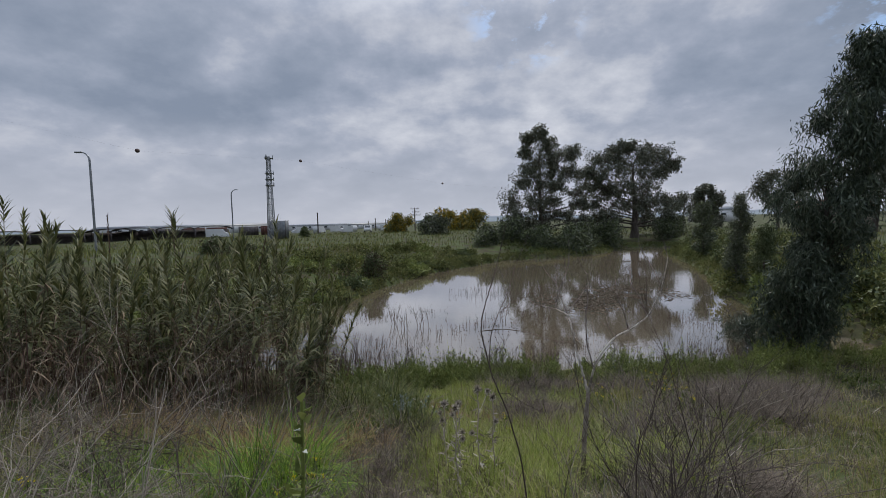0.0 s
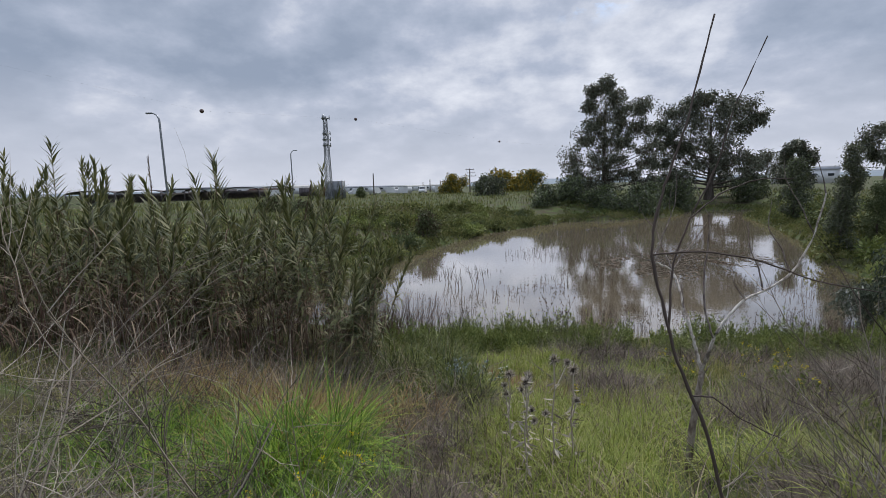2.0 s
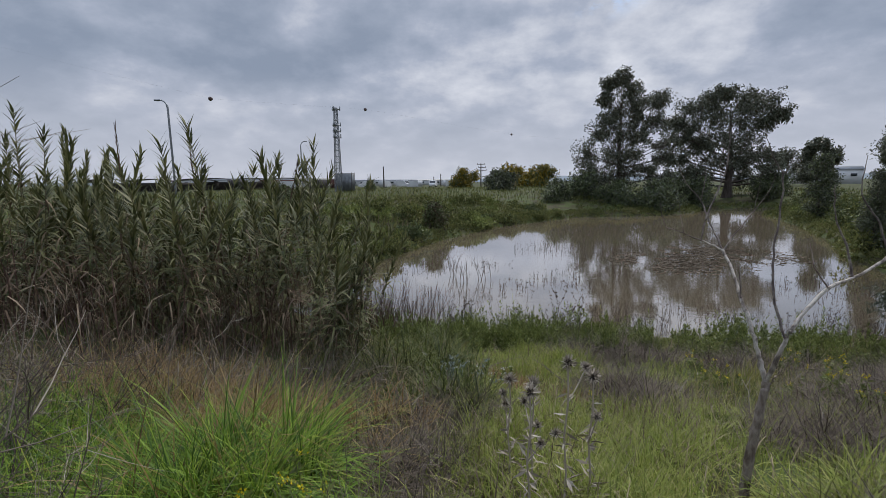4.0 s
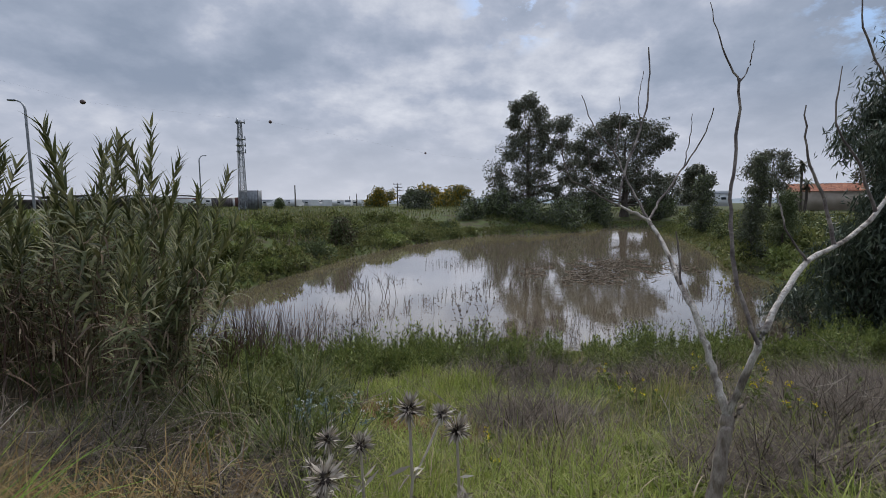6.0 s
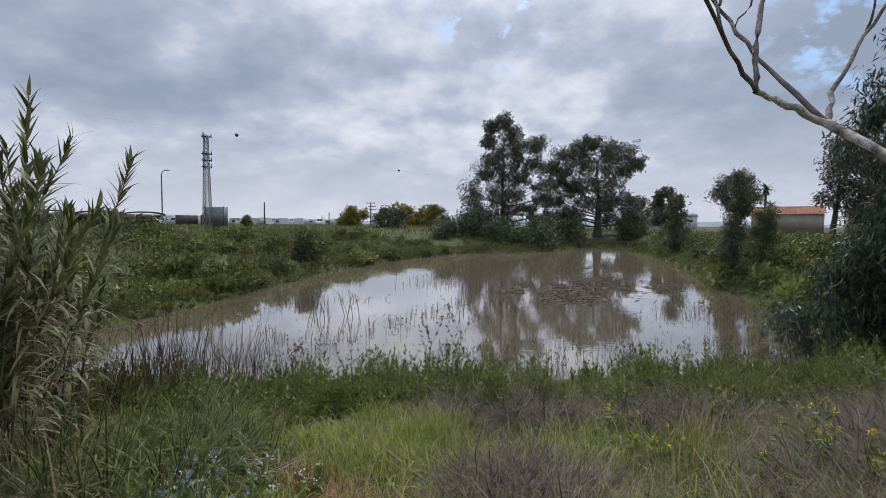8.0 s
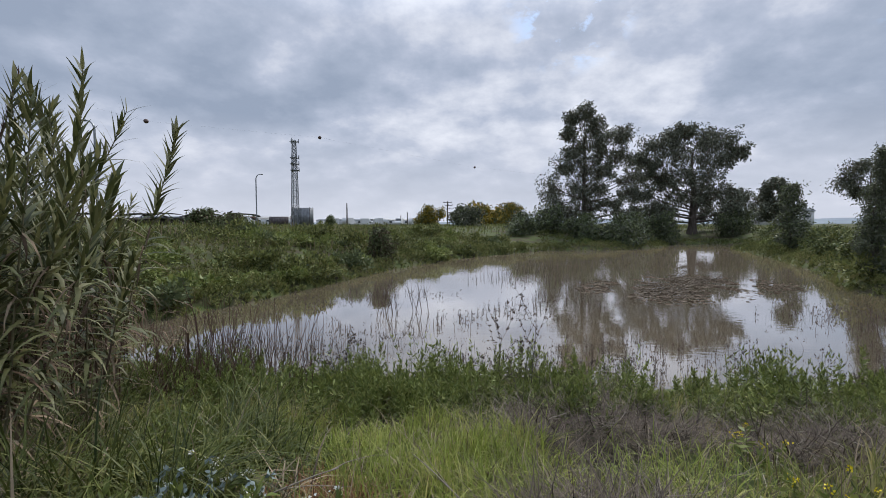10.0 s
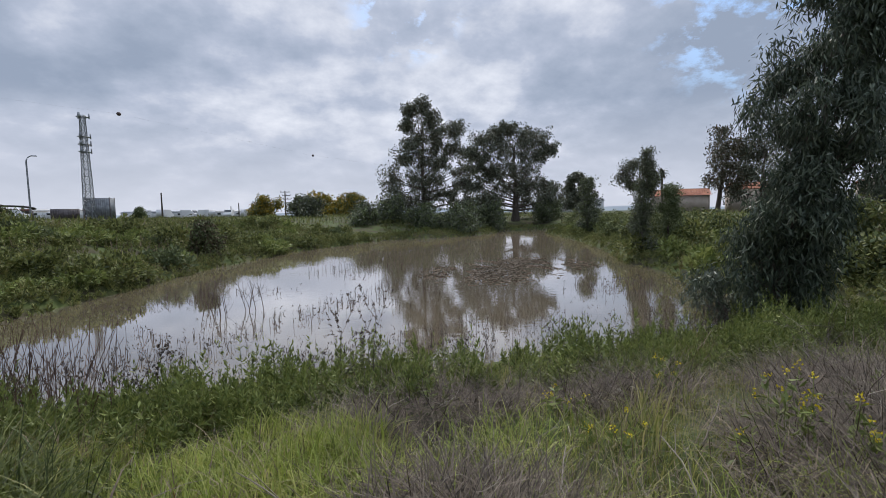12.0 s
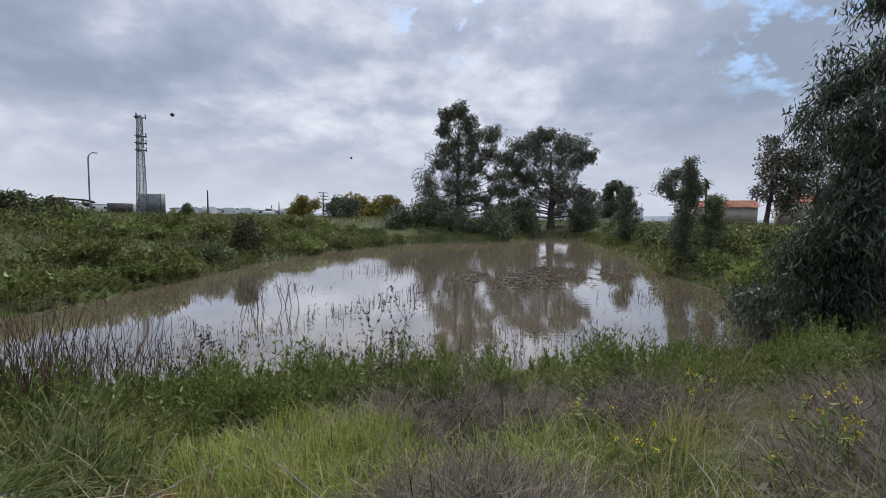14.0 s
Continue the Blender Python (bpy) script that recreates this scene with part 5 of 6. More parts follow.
def shoots(name, centres, per_clump, spread, h, per, size, mat, label):
    """Clumps of upright leafy shoots, tallest in the middle of each clump, with leaves that close up towards the tip."""
    m = len(centres)
    tall = rng.uniform(*h, m) * (0.55 + 0.9 * lumps(centres[:, 0], centres[:, 1], 1.7, 0.7))
    i = np.repeat(np.arange(m), per_clump)
    off = rng.normal(0, spread, (len(i), 2))
    hh = tall[i] * np.exp(-0.5 * (np.hypot(off[:, 0], off[:, 1]) / (1.6 * spread)) ** 2) * rng.uniform(0.65, 1.15, len(i))
    xy = centres[i, :2] + off
    base = np.column_stack([xy, ground(xy[:, 0], xy[:, 1]) - 0.02])
    lean = off / spread * 0.13 + rng.normal(0, 0.12, off.shape)
    j = np.repeat(np.arange(len(i)), per)
    n = len(j)
    u, a = rng.uniform(0.08, 1.0, n) ** 0.85, rng.uniform(0, 6.28, n)
    c = base[j] + np.column_stack([lean[j] * (u ** 1.4 * hh[j])[:, None], u * hh[j]])
    el = np.radians(np.interp(u, [0, 0.6, 1], [5, 35, 72]) + rng.normal(0, 14, n))
    d = np.column_stack([np.cos(a) * np.cos(el), np.sin(a) * np.cos(el), np.sin(el)])
    ln = size * rng.uniform(0.6, 1.3, n) * (1.15 - 0.5 * u)
    soup = Soup().add(*leaves(c, d, ln, ln * rng.uniform(0.2, 0.32, n)))
    for k in range(0, len(i), 2):
        top = base[k] + np.append(lean[k] * hh[k], hh[k])
        soup.add(*tube([base[k], (base[k] + top) / 2, top], [0.004, 0.003, 0.0015], 3))
    return stuff(name, soup, mat, label, "weeds")


p = scatter(9000, -3.4, 15, 10.4, 14.2, lambda x, y: 0.2 + 0.8 * np.clip(lumps(x, y, 1.3, 2) * 1.9 - 0.5, 0, 1), -0.05, 2.3)[:460]
shoots("shore_weeds", p, 8, 0.11, (0.25, 0.85), 30, 0.105, M_WEED, "leafy green weeds in upright clumps along the water's edge")
p = scatter(9000, -8, 15, 2.5, 10.5, lambda x, y: not_reeds(x, y) * clear_of_heaps(x, y) * (lumps(x, y, 1.2, 5) > 0.58) * (x > 3), 2.0)[:230]
shoots("slope_weeds", p, 7, 0.12, (0.14, 0.36), 22, 0.09, M_WEED, "low leafy green weeds among the grass")
p = scatter(9000, -3, 3, 6.5, 10.5, lambda x, y: patch(x, y, -0.8, 9.8, 1.2) + patch(x, y, -0.4, 7.7, 0.8) * 0.6, 1.0)[:130]
shoots("slope_weeds", p, 7, 0.13, (0.2, 0.42), 26, 0.1, M_WEED, "leafy green weeds beside the dark grass")

# cover of the far banks
def bank(name, n, area, h, per, size, lo, hi, mat, label, keep=None):
    p = scatter(n, *area, keep, lo, hi)
    return leafy(name, p, h, per, size, mat, label, 0.8)


LEFT = lambda x, y: ((x < 12) & (y > 13.2)) * (0.55 + 0.45 * (lumps(x, y, 0.5, 1) > 0.45))
bank("bank_herbs", 17000, (-24, 12, 13.5, 50), (0.2, 0.6), 17, 0.17, 0.15, 11, M_BANK, "dense low green herbs covering the grassy bank", LEFT)
bank("bank_herbs", 9000, (10, 45, 14, 66), (0.15, 0.5), 20, 0.17, 0.15, 12, M_BANK, "dense low green herbs covering the pond's far bank")
bank("bank_herbs", 22000, (-9, 12, 15, 53), (0.12, 0.4), 16, 0.16, -0.3, 2.4, M_BANK, "low green herbs that overhang the water's edge", LEFT)
bank("bank_herbs", 20000, (9, 40, 13.5, 69), (0.15, 0.5), 15, 0.16, -0.3, 2.4, M_BANK, "low green herbs that overhang the water's edge", lambda x, y: (y > 14.5) | (x > 14.5))
p = scatter(30000, -60, 60, 20, 112, lambda x, y: (shore_distance(x, y) > 6) * 0.9)
n = len(p)
stuff("field_grass", Soup().add(*blades(p, rng.uniform(0.25, 0.7, n), rng.uniform(0.04, 0.1, n), rng.uniform(0, 6.28, n), rng.uniform(0.1, 0.5, n))), M_BANK, "rough green grass on the field", "grass")
p = scatter(9000, -20, 10, 14, 48, lambda x, y: (lumps(x, y, 0.45, 4) > 0.62) * 0.7, 0.5, 12)
n = len(p)
stuff("bank_dead_grass", Soup().add(*blades(p, rng.uniform(0.3, 0.8, n), rng.uniform(0.02, 0.05, n), rng.uniform(0, 6.28, n), rng.uniform(0.1, 0.5, n))), M_STRAW, "patches of brown dead stalks on the bank", "dead grass")



def herb_clump(r, h, mat, seed):
    """A rounded clump of broad-leaved herbs, uneven on top."""
    global rng
    keep_rng, rng = rng, np.random.default_rng(seed)
    t = thing("herb_clump", (0, 0, -50), "rounded clump of leafy green herbs on the bank", "herb", "herb clumps")
    hub = np.column_stack([rng.uniform(-0.75, 0.75, (9, 2)) * r, rng.uniform(0.25, 0.85, 9) * h])
    k = rng.integers(0, 9, 600)
    q = unit(rng.normal(0, 1, (600, 3))) * rng.uniform(0.5, 1.0, (600, 1)) * np.array([0.42 * r, 0.42 * r, 0.5 * h])
    c = hub[k] + q
    c[:, 2] = np.maximum(c[:, 2], 0.03)
    ln = rng.uniform(0.1, 0.22, 600)
    part("leaves", Soup().add(*leaves(c, unit(q + rng.normal(0, 0.15, (600, 3)) + (0, 0, 0.08)), ln, ln * rng.uniform(0.35, 0.55, 600))), mat, t)
    part("stem", Soup().add(*tube([(0, 0, -0.1), (0.02, 0, 0.4 * h), (0.05, 0.03, 0.8 * h)], [0.012, 0.008, 0.004], 4)), M_WEED, t)
    rng = keep_rng
    return t


clumps = [herb_clump(r, h, mat, 800 + i) for i, (r, h, mat) in enumerate([(0.7, 0.55, M_BANK), (0.9, 0.6, M_WEED), (0.6, 0.7, M_BANK), (0.8, 0.5, M_SHRUB), (0.7, 0.45, M_WEED), (0.9, 0.7, M_BANK)])]
p = np.concatenate([scatter(4000, -22, 11, 14, 52, lambda x, y: LEFT(x, y) * np.clip(lumps(x, y, 0.7, 2) * 1.8 - 0.4, 0, 1), 0.2, 8)[:170],
                    scatter(2500, 14.5, 42, 14, 62, lambda x, y: np.clip(lumps(x, y, 0.6, 5) * 1.8 - 0.5, 0, 1), 0.5, 8)[:90]])
for i, (x, y, z) in enumerate(p):
    k = rng.uniform(0.5, 1.35)
    m = pose(x, y, z - 0.03, 0, 0, rng.uniform(0, 360)) @ Matrix.Diagonal((k, k, k * rng.uniform(0.6, 1.2), 1))
    copy_thing(clumps[i % 6], m).matrix_basis = m
for c in clumps:
    for o in (*c.children_recursive, c):
        bpy.data.objects.remove(o)

# ---- bare shrubs and dead trees near the path ----


def dead_tree(x, y):
    z0 = land(x, y)
    t = thing("dead_tree", (x, y, z0), "bleached dead tree forking low into two bare limbs", "dead tree")

    def bough(soup, pts, r0, r1):
        p = np.array(pts, float) - (x, y, z0)
        u, fine = np.linspace(0, 1, len(p)), np.linspace(0, 1, 4 * len(p))
        line = np.stack([np.interp(fine, u, p[:, k]) for k in range(3)], 1)
        for _ in range(2):
            line[1:-1] = (line[:-2] + 2 * line[1:-1] + line[2:]) / 4
        line[1:-1] += rng.normal(0, 0.0025, line[1:-1].shape)
        soup.add(*tube(line, 0.74 * np.linspace(r0, r1, len(line)) * rng.uniform(0.88, 1.12, len(line)), 8))

    fork, knot, fork_a, node_b = (2.325, 5.1, 2.48), (2.255, 5.27, 2.92), (2.3, 5.78, 3.31), (2.14, 5.82, 3.39)
    r_split, r_knot = (2.36, 5.0, 2.83), (2.69, 5.17, 3.15)
    trunk = Soup()
    bough(trunk, [(2.27, 5.14, z0 - 0.1), (2.28, 5.13, 1.85), (2.3, 5.1, 2.2), (2.325, 5.1, 2.4), fork], 0.05, 0.032)
    bough(trunk, [(2.33, 5.1, 2.42), (2.37, 5.09, 2.5), (2.4, 5.08, 2.57)], 0.014, 0.008)
    part("trunk", trunk, M_DEADTRUNK, t, smooth=True)
    limb = Soup()
    bough(limb, [fork, (2.3, 5.15, 2.62), (2.275, 5.2, 2.77), knot, (2.26, 5.38, 3.0), (2.3, 5.6, 3.18), fork_a], 0.023, 0.014)
    bough(limb, [fork_a, (2.22, 5.8, 3.35), node_b], 0.013, 0.01)
    part("limb", limb, M_DEADBARK, t, smooth=True)
    branch = Soup()
    bough(branch, [(2.26, 5.38, 3.0), (2.25, 5.38, 3.12), (2.22, 5.38, 3.27)], 0.009, 0.004)
    bough(branch, [node_b, (2.2, 5.9, 3.6), (2.36, 6.02, 3.85), (2.42, 6.05, 4.1), (2.4, 6.05, 4.35)], 0.011, 0.005)
    bough(branch, [(2.36, 6.02, 3.85), (2.33, 6.02, 4.0), (2.36, 6.02, 4.2)], 0.005, 0.002)
    bough(branch, [node_b, (1.95, 5.7, 3.46), (1.74, 5.55, 3.53), (1.68, 5.5, 3.72)], 0.008, 0.003)
    bough(branch, [(1.95, 5.7, 3.46), (1.92, 5.72, 3.62), (1.9, 5.72, 3.74)], 0.005, 0.002)
    bough(branch, [fork_a, (2.26, 5.95, 3.52), (2.22, 6.08, 3.73), (2.08, 6.07, 3.87), (1.99, 6.05, 4.06)], 0.01, 0.003)
    bough(branch, [(2.22, 6.06, 3.72), (2.25, 6.06, 3.92), (2.23, 6.06, 4.06)], 0.006, 0.002)
    bough(branch, [(2.24, 6.02, 3.64), (2.3, 6.0, 3.75), (2.33, 6.0, 3.85)], 0.004, 0.002)
    bough(branch, [fork_a, (2.42, 5.88, 3.42), (2.6, 5.95, 3.62), (2.66, 5.85, 3.8), (2.63, 5.75, 3.93)], 0.01, 0.003)
    bough(branch, [(2.6, 5.95, 3.62), (2.6, 5.9, 3.78), (2.58, 5.86, 3.92)], 0.005, 0.002)
    part("branch", branch, M_DEADTWIG, t, smooth=True)
    limb = Soup()
    bough(limb, [fork, (2.35, 5.05, 2.66), r_split, (2.48, 5.06, 2.98), r_knot, (2.95, 5.25, 3.22), (3.2, 5.32, 3.36), (3.42, 5.4, 3.7), (3.5, 5.42, 4.1)], 0.023, 0.009)
    part("limb", limb, M_DEADBARK, t, smooth=True)
    branch = Soup()
    bough(branch, [r_split, (2.31, 5.1, 3.1), (2.33, 5.18, 3.4), (2.38, 5.22, 3.65), (2.37, 5.22, 3.94)], 0.013, 0.007)
    bough(branch, [(2.37, 5.22, 3.92), (2.29, 5.22, 4.05), (2.22, 5.22, 4.25)], 0.006, 0.002)
    bough(branch, [(2.37, 5.22, 3.92), (2.42, 5.22, 4.0), (2.43, 5.22, 4.1)], 0.005, 0.002)
    bough(branch, [(2.7, 5.17, 3.15), (2.62, 5.2, 3.28), (2.6, 5.24, 3.45)], 0.008, 0.003)
    bough(branch, [(2.9, 5.24, 3.2), (2.87, 5.28, 3.42), (2.78, 5.3, 3.62), (2.76, 5.3, 3.85)], 0.012, 0.004)
    bough(branch, [(3.18, 5.32, 3.35), (3.1, 5.35, 3.6), (2.98, 5.38, 3.78), (3.0, 5.38, 4.05)], 0.011, 0.003)
    bough(branch, [(3.42, 5.4, 3.7), (3.28, 5.42, 4.0), (3.12, 5.42, 4.25), (3.1, 5.42, 4.5)], 0.009, 0.003)
    bough(branch, [(3.5, 5.42, 4.08), (3.46, 5.44, 4.3), (3.3, 5.44, 4.6)], 0.008, 0.002)
    part("branch", branch, M_DEADTWIG, t, smooth=True)


dead_tree(2.3, 5.12)


def bare_shrub(x, y, h, stems, depth, kids, r, spread, mat, label, seed, lean=(0, 0), tight=0.35):
    global rng
    keep_rng, rng = rng, np.random.default_rng(seed)
    t = thing("bare_shrub", on(x, y), label, "shrub", "bare shrubs")
    for k in range(stems):
        s = Soup()
        a = rng.uniform(0, 6.28)
        d = (math.cos(a) * tight + lean[0], math.sin(a) * tight + lean[1], 1)
        twigs(s, (0.05 * math.cos(a), 0.05 * math.sin(a), -0.05), d, h * rng.uniform(0.75, 1.1), r * rng.uniform(0.7, 1.1), depth, kids, 0.1, spread)
        part("stem", s, mat, t)
    rng = keep_rng




def bare_sapling(x, y):
    """A thin dark sapling that forks at chest height beside the path."""
    z0 = land(x, y)
    t = thing("bare_sapling", (x, y, z0), "thin dark bare sapling with crooked branches beside the path", "shrub", "bare shrubs")

    def rod(pts, r0, r1, name="branch"):
        p = np.array(pts, float) - (x, y, z0)
        u, fine = np.linspace(0, 1, len(p)), np.linspace(0, 1, 4 * len(p))
        line = np.stack([np.interp(fine, u, p[:, k]) for k in range(3)], 1)
        line[1:-1] = (line[:-2] + 2 * line[1:-1] + line[2:]) / 4 + rng.normal(0, 0.0008, line[1:-1].shape)
        part(name, Soup().add(*tube(line, 0.68 * np.linspace(r0, r1, len(line)) * rng.uniform(0.85, 1.15, len(line)), 6)), M_DARKTWIG, t, smooth=True)

    elbow = (0.643, 1.898, 4.098)
    rod([(x, y, z0 - 0.05), (0.83, 1.86, 3.45), (0.748, 1.85, 3.745), (0.69, 1.866, 3.877), (0.666, 1.883, 3.992), elbow], 0.006, 0.0045, "stem")
    rod([elbow, (0.65, 1.91, 4.15), (0.677, 1.929, 4.247), (0.72, 1.95, 4.36), (0.75, 1.974, 4.457), (0.79, 2.0, 4.6)], 0.0045, 0.0025)
    rod([elbow, (0.74, 1.91, 4.105), (0.86, 1.922, 4.085), (1.0, 1.94, 4.03), (1.15, 1.96, 4.0)], 0.0035, 0.002)
    rod([(0.675, 1.875, 3.94), (0.69, 1.91, 4.07), (0.73, 1.93, 4.17), (0.79, 1.95, 4.28), (0.83, 1.98, 4.4), (0.9, 2.0, 4.55)], 0.0035, 0.0018)
    rod([(0.73, 1.93, 4.17), (0.79, 1.94, 4.22), (0.87, 1.95, 4.25), (0.95, 1.96, 4.25)], 0.0025, 0.0015)
    rod([(0.72, 1.852, 3.81), (0.77, 1.87, 3.8), (0.84, 1.89, 3.74), (0.95, 1.91, 3.68)], 0.003, 0.0015)


bare_sapling(0.92, 1.9)
bare_shrub(1.25, 1.75, 1.25, 4, 2, 6, 0.005, 0.45, M_DARKTWIG, "bare dark twiggy shrub beside the path", 505, (0.12, -0.1), 0.12)
bare_shrub(1.7, 2.0, 1.2, 5, 2, 6, 0.005, 0.5, M_DARKTWIG, "bare brown twiggy shrub on the slope", 506, (0.15, -0.1), 0.2)
bare_shrub(1.6, 2.9, 0.95, 4, 2, 5, 0.005, 0.55, M_TWIG, "bare grey twiggy shrub on the slope", 504, (0.15, 0.1), 0.35)
bare_shrub(1.35, 3.1, 0.8, 4, 2, 5, 0.0045, 0.6, M_DARKTWIG, "bare brown twiggy shrub on the slope", 502)
bare_shrub(1.9, 2.3, 1.3, 7, 2, 5, 0.006, 0.6, M_TWIG, "bare grey twiggy shrub on the slope", 503)
for i, (x, y, h) in enumerate([(-0.75, 2.1, 0.9), (-1.3, 2.6, 1.1), (-2.2, 2.6, 1.3), (-2.6, 4.0, 1.0), (-3.5, 3.6, 1.2), (-1.0, 3.4, 0.7), (-4.4, 5.2, 1.0), (-3.4, 5.2, 0.9), (-1.1, 1.5, 1.3), (-4.6, 3.4, 1.3), (-2.0, 1.7, 1.3), (-0.5, 2.8, 0.6), (-1.9, 3.5, 0.9)]):
    bare_shrub(x, y, h, 6, 2, 9, 0.0062, 0.9, M_TWIG if i % 2 == 0 else M_DARKTWIG, "tangled grey-brown thorny shrub without leaves", 510 + i, tight=1.0)


def flower_spike(x, y, h):
    t = thing("flower_spike", on(x, y), "fresh green stalk with pale yellow hooded flowers", "flower")
    pts, _ = wander((0, 0, -0.03), (0.05, 0.02, 1), h, 7, 0.03)
    part("stalk", Soup().add(*tube(pts, np.linspace(0.009, 0.004, 8), 6)), M_WEED, t, smooth=True)
    n = 60
    u = rng.uniform(0.3, 1.0, n)
    c = np.stack([np.interp(u * 7, np.arange(8), pts[:, k]) for k in range(3)], 1)
    a = rng.uniform(0, 6.28, n)
    ln = rng.uniform(0.04, 0.1, n) * (1.2 - 0.6 * u)
    part("leaves", Soup().add(*leaves(c, unit(np.stack([np.cos(a), np.sin(a), rng.uniform(0.2, 1.4, n)], 1)), ln, ln * 0.4)), M_WEED, t)
    n = 12
    u = rng.uniform(0.65, 0.95, n)
    c = np.stack([np.interp(u * 7, np.arange(8), pts[:, k]) for k in range(3)], 1)
    a = rng.uniform(0, 6.28, n)
    part("petals", Soup().add(*leaves(c, unit(np.stack([np.cos(a), np.sin(a), rng.uniform(-0.2, 0.6, n)], 1)), np.full(n, 0.022), np.full(n, 0.012))), M_WHITEPETAL, t)


flower_spike(0.02, 0.84, 4.24 - land(0.02, 0.84))


def thistle(x, y, top, heads, seed):
    """A dead thistle whose tallest head stands at height top."""
    global rng
    keep_rng, rng = rng, np.random.default_rng(seed)
    t = thing("dry_thistle", on(x, y), "dead silvery thistle with spiny seed heads", "thistle", "thistles")
    h = top - t.location[2]
    ends = [np.array([0, 0, h])]
    pts = np.array([(0, 0, -0.03), (0.012, 0, h * 0.25), (-0.01, 0.008, h * 0.5), (0.01, 0, h * 0.75), (0, 0, h)])
    stem = Soup().add(*tube(pts, np.linspace(0.009, 0.006, 5), 6))
    for k in range(heads - 1):
        a = k * 2.3 + seed
        j = 2 + k % 2
        e = pts[j] + np.array([math.cos(a), math.sin(a), 0]) * rng.uniform(0.07, 0.14) + (0, 0, h * rng.uniform(0.08, 0.26))
        stem.add(*tube([pts[j], (pts[j] + e) / 2 + (0, 0, -0.015), e], [0.006, 0.005, 0.005], 5))
        ends.append(e)
    part("stem", stem, M_THISTLE, t)
    n = 40
    u = rng.uniform(0.1, 0.85, n)
    a = rng.uniform(0, 6.28, n)
    c = np.stack([np.interp(u * 4, np.arange(5), pts[:, k]) for k in range(3)], 1)
    ln = rng.uniform(0.05, 0.16, n) * (1.2 - 0.7 * u)
    part("leaves", Soup().add(*leaves(c, unit(np.stack([np.cos(a), np.sin(a), rng.uniform(-0.7, 0.7, n)], 1)), ln, ln * 0.18)), M_THISTLE, t)
    for k, e in enumerate(ends):
        r = 0.058 if k == 0 else rng.uniform(0.035, 0.055)
        n = 110
        d = unit(rng.normal(0, 1, (n, 3)) + (0, 0, 0.35))
        ln = r * rng.uniform(0.6, 1.15, n)
        ball = rng.normal(0, 1, (60, 3))
        head = part("seed_head", Soup().add(*leaves(e + d * r * 0.3, d, ln, ln * 0.16)), M_THISTLE, t)
        g = unit(ball)
        part("core", Soup().add(*leaves(e + g * r * 0.1, g, np.full(60, r * 0.45), np.full(60, r * 0.3))), M_DARKTWIG, head)
    rng = keep_rng


thistle(0.937, 4.945, 2.63, 3, 601)
thistle(1.126, 5.02, 2.5, 2, 602)
thistle(0.66, 4.74, 2.5, 3, 603)
thistle(0.72, 5.2, 2.35, 2, 604)
thistle(0.55, 5.35, 2.3, 3, 605)


def mustard(x, y, h, n, seed, petal=M_PETAL, label="wild mustard with small yellow flowers"):
    global rng
    keep_rng, rng = rng, np.random.default_rng(seed)
    t = thing("flowering_weed", on(x, y), label, "flower", "flowering weeds")
    stem = Soup()
    tips = []
    for k in range(n):
        pts, _ = wander((rng.normal(0, 0.06), rng.normal(0, 0.06), -0.03), (rng.normal(0, 0.3), rng.normal(0, 0.3), 1), h * rng.uniform(0.6, 1.1), 5, 0.1)
        stem.add(*tube(pts, np.linspace(0.005, 0.002, 6), 4))
        tips.append(pts[-1])
    part("stalk_cluster", stem, M_WEED, t)
    m = n * 14
    c = np.repeat([pt for pt in tips], 14, 0) * np.append(rng.uniform(0.3, 0.9, (m, 1)).repeat(3, 1)[:, :2] * 0 + 1, rng.uniform(0.2, 0.95, (m, 1)), 1)
    d = unit(rng.normal(0, 1, (m, 3)) + (0, 0, 0.3))
    ln = rng.uniform(0.05, 0.12, m)
    part("leaves", Soup().add(*leaves(c, d, ln, ln * 0.3)), M_WEED, t)
    c = np.repeat([pt for pt in tips], 9, 0) + rng.normal(0, 0.015, (n * 9, 3))
    d = unit(rng.normal(0, 1, (n * 9, 3)) + (0, 0, 1))
    part("petals", Soup().add(*leaves(c, d, np.full(n * 9, 0.02), np.full(n * 9, 0.016))), petal, t)
    rng = keep_rng


for i, (x, y, h, n) in enumerate([(4.95, 8.15, 0.75, 12), (5.1, 7.8, 0.5, 8), (3.8, 8.8, 0.5, 6), (-0.85, 4.35, 0.5, 7), (-1.0, 3.7, 0.5, 5), (3.9, 9.6, 0.45, 5), (5.6, 10.2, 0.5, 6), (1.6, 7.1, 0.35, 5), (-2.1, 2.3, 0.9, 4)]):
    mustard(x, y, h, n, 620 + i)
for i, (x, y) in enumerate([(-0.1, 8.5), (0.2, 8.2), (-0.5, 8.6), (0.6, 8.2), (-0.3, 8.1)]):
    mustard(x, y, 0.35, 7, 640 + i, M_WHITEPETAL, "low weed with tiny white flowers")


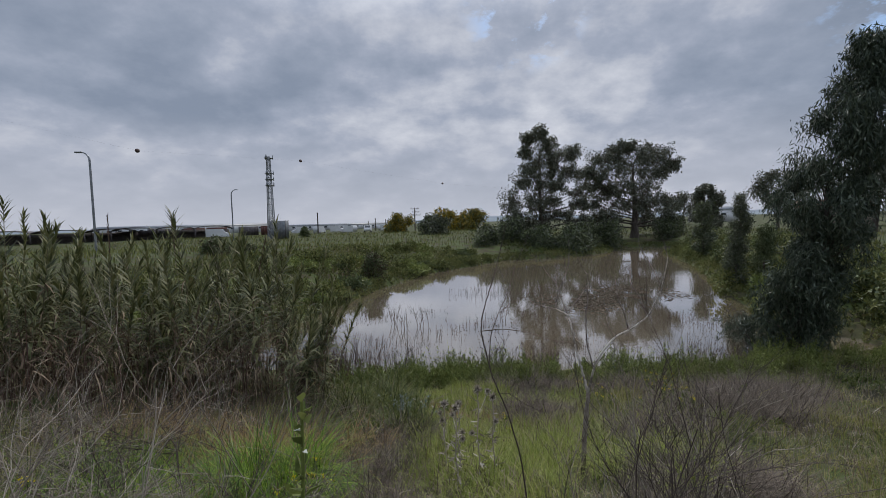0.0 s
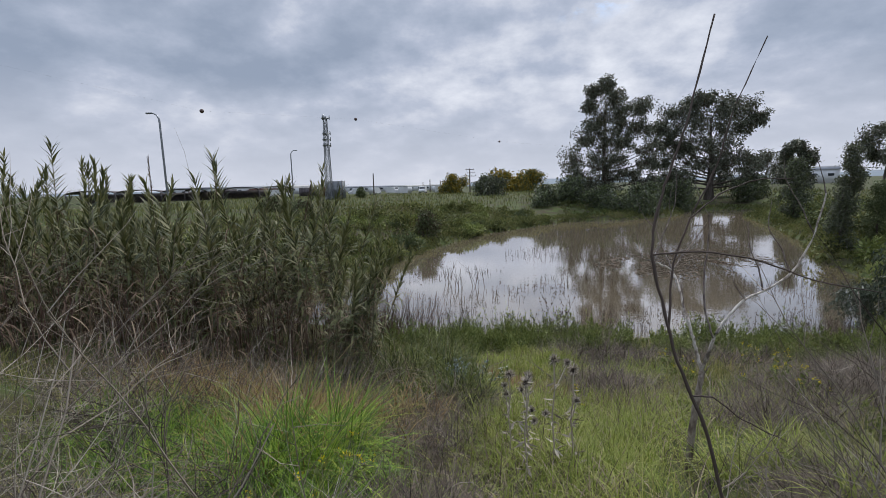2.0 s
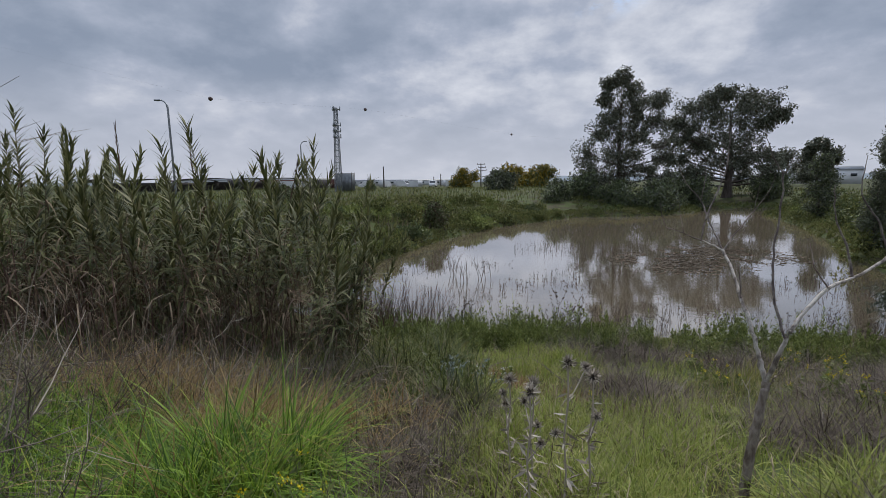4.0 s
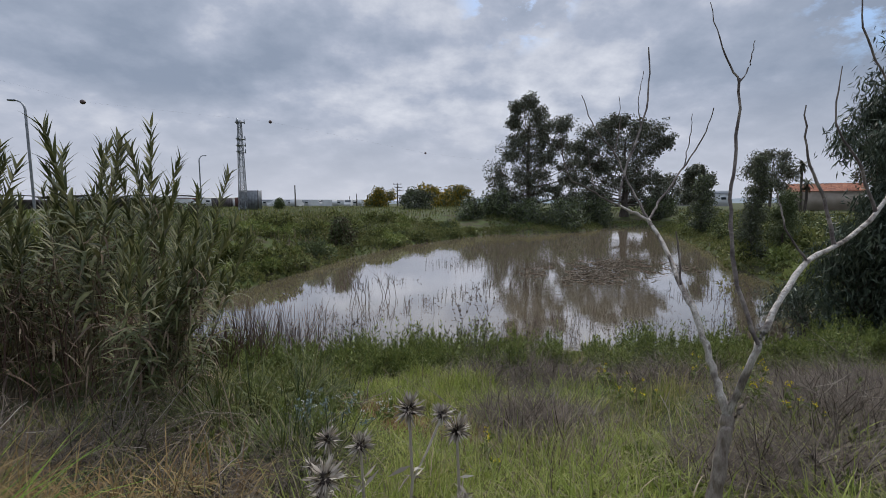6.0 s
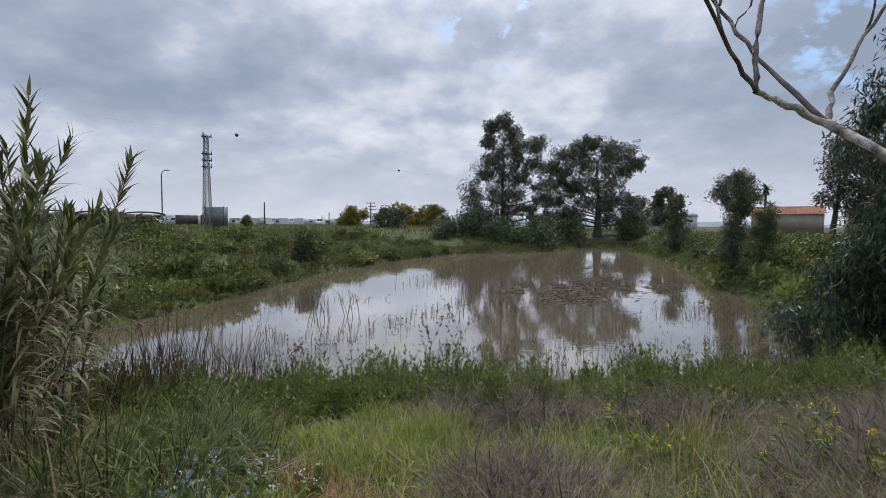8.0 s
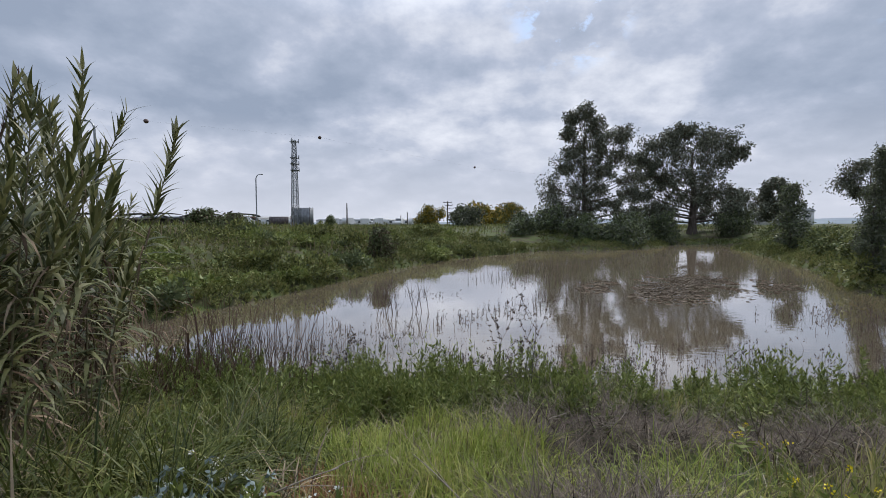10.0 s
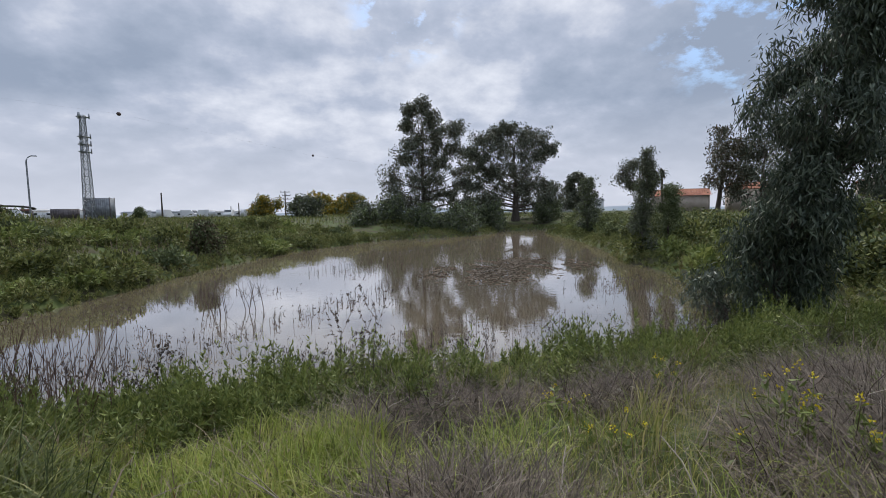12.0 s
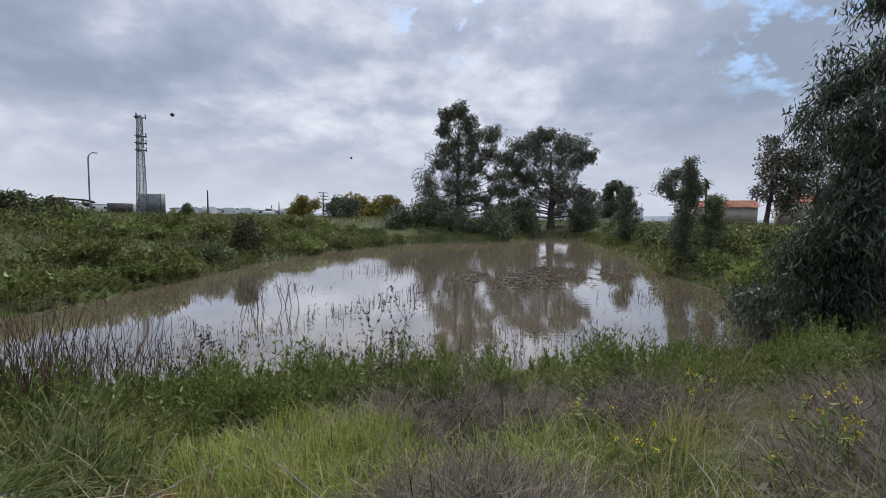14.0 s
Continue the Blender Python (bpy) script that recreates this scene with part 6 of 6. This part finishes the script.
def umbel(x, y, h, seed):
    global rng
    keep_rng, rng = rng, np.random.default_rng(seed)
    t = thing("dry_umbel", on(x, y), "dead brown umbel stalk standing at the shore", "dead plant", "dead umbels")
    s = Soup()
    twigs(s, (0, 0, -0.03), (0.1, 0, 1), h, 0.006, 2, 6, 0.06, 0.5, (0, 0, 0.06))
    part("stalk", s, M_DARKTWIG, t)
    v = np.concatenate(s.v)
    tips = v[rng.choice(np.where(v[:, 2] > h * 0.55)[0], 60)]
    n = len(tips) * 4
    d = unit(rng.normal(0, 1, (n, 3)))
    part("seeds", Soup().add(*leaves(np.repeat(tips, 4, 0), d, rng.uniform(0.02, 0.05, n), np.full(n, 0.02))), M_DARKTWIG, t)
    rng = keep_rng


umbel(2.4, 12.2, 1.25, 701)
umbel(2.0, 12.6, 0.95, 702)
umbel(-0.4, 12.3, 0.85, 703)

# fallen sticks
for i, (x, y, a, l) in enumerate([(2.9, 8.1, 0.9, 0.9), (1.6, 8.6, 2.6, 0.7), (4.6, 8.6, 0.4, 0.6), (-0.1, 8.3, 0.3, 0.8), (3.8, 7.8, 1.2, 0.7)]):
    t = thing("fallen_stick", on(x, y), "pale fallen stick lying over the grass", "stick", "fallen sticks")
    s = Soup()
    twigs(s, (0, 0, 0.03), (math.cos(a), math.sin(a), 0.45), l, 0.009, 1, 2, 0.08, 0.4, (0, 0, -0.05))
    part("stick", s, M_TWIG, t)

# ---- in the water ----
def in_water(n, x0, x1, y0, y1, keep=None, hi=-0.05, lo=-40):
    x, y = rng.uniform(x0, x1, n), rng.uniform(y0, y1, n)
    s = shore_distance(x, y)
    ok = (s < hi) & (s > lo)
    if keep is not None:
        ok &= rng.random(n) < keep(x, y)
    return np.stack([x[ok], y[ok], np.full(ok.sum(), -0.08)], 1)


def sprigs(p, h, w, label, heads=True):
    k = len(p)
    soup = Soup().add(*blades(p, rng.uniform(*h, k) + 0.08, np.full(k, w), rng.uniform(0, 6.28, k), rng.uniform(0, 0.35, k)))
    if heads:
        q = p[rng.random(k) < 0.75]
        m = len(q)
        q = np.repeat(q, 5, 0) + np.stack([rng.normal(0, 0.02, m * 5), rng.normal(0, 0.02, m * 5), rng.uniform(0.5, 1.0, m * 5) * np.repeat(rng.uniform(*h, m), 5) + 0.08], 1)
        d = unit(rng.normal(0, 0.6, (len(q), 3)) + (0, 0, 1))
        soup.add(*leaves(q, d, rng.uniform(0.03, 0.07, len(q)), np.full(len(q), 0.018)))
    stuff("water_sprigs", soup, M_DARKTWIG, label, "water plants")


sprigs(in_water(3800, -3, 13, 12.4, 16, lambda x, y: np.clip((16.2 - y) / 2.4, 0, 1) ** 1.5 * (0.3 + 0.7 * (lumps(x, y, 1.3, 2) > 0.45))), (0.12, 0.42), 0.008, "dark sprigs of drowned weeds along the water's edge")
sprigs(in_water(1600, -4, 6, 15, 23, lambda x, y: (lumps(x, y, 1.1, 6) > 0.55) * 0.6), (0.06, 0.24), 0.018, "small clumps of drowned weeds in the pond")
sprigs(in_water(900, 9, 16, 14.5, 22, lambda x, y: patch(x, y, 11.8, 18.5, 2.2, 1.5)), (0.12, 0.35), 0.012, "thin drowned weeds in the pond")
sprigs(in_water(700, 0, 9, 24, 33, lambda x, y: patch(x, y, 4.2, 28, 3.2, 2)), (0.12, 0.4), 0.016, "thin drowned weeds in the pond")
for i, (x, y, h) in enumerate([(-1.2, 20.2, 0.9), (0.1, 19.4, 1.0), (-0.5, 19.0, 0.7)]):
    t = thing("drowned_shrub", (x, y, 0), "bare drowned shrub standing in the pond", "shrub", "drowned shrubs")
    for k in range(5):
        s = Soup()
        twigs(s, (rng.normal(0, 0.15), rng.normal(0, 0.1), -0.1), (rng.normal(0, 0.25), rng.normal(0, 0.2), 1), h, 0.01, 1, 5, 0.08, 0.45)
        part("stem", s, M_DARKTWIG, t)
# floating mats of plant debris
p = in_water(60000, 6, 19, 17, 33, lambda x, y: np.maximum(patch(x, y, 9.2, 24.0, 3.6, 2.5), patch(x, y, 12.6, 26.5, 3.6, 2.5)) * (lumps(x * 2, y, 1.0, 3) > 0.36) * 0.55)
n = len(p)
p[:, 2] = 0.006
a = rng.normal(0.1, 0.5, n)
stuff("floating_debris", Soup().add(*leaves(p, np.stack([np.cos(a), np.sin(a), np.zeros(n)], 1), rng.uniform(0.08, 0.3, n), rng.uniform(0.012, 0.03, n))), M_DEBRIS, "scum of floating plant debris on the water", "debris")
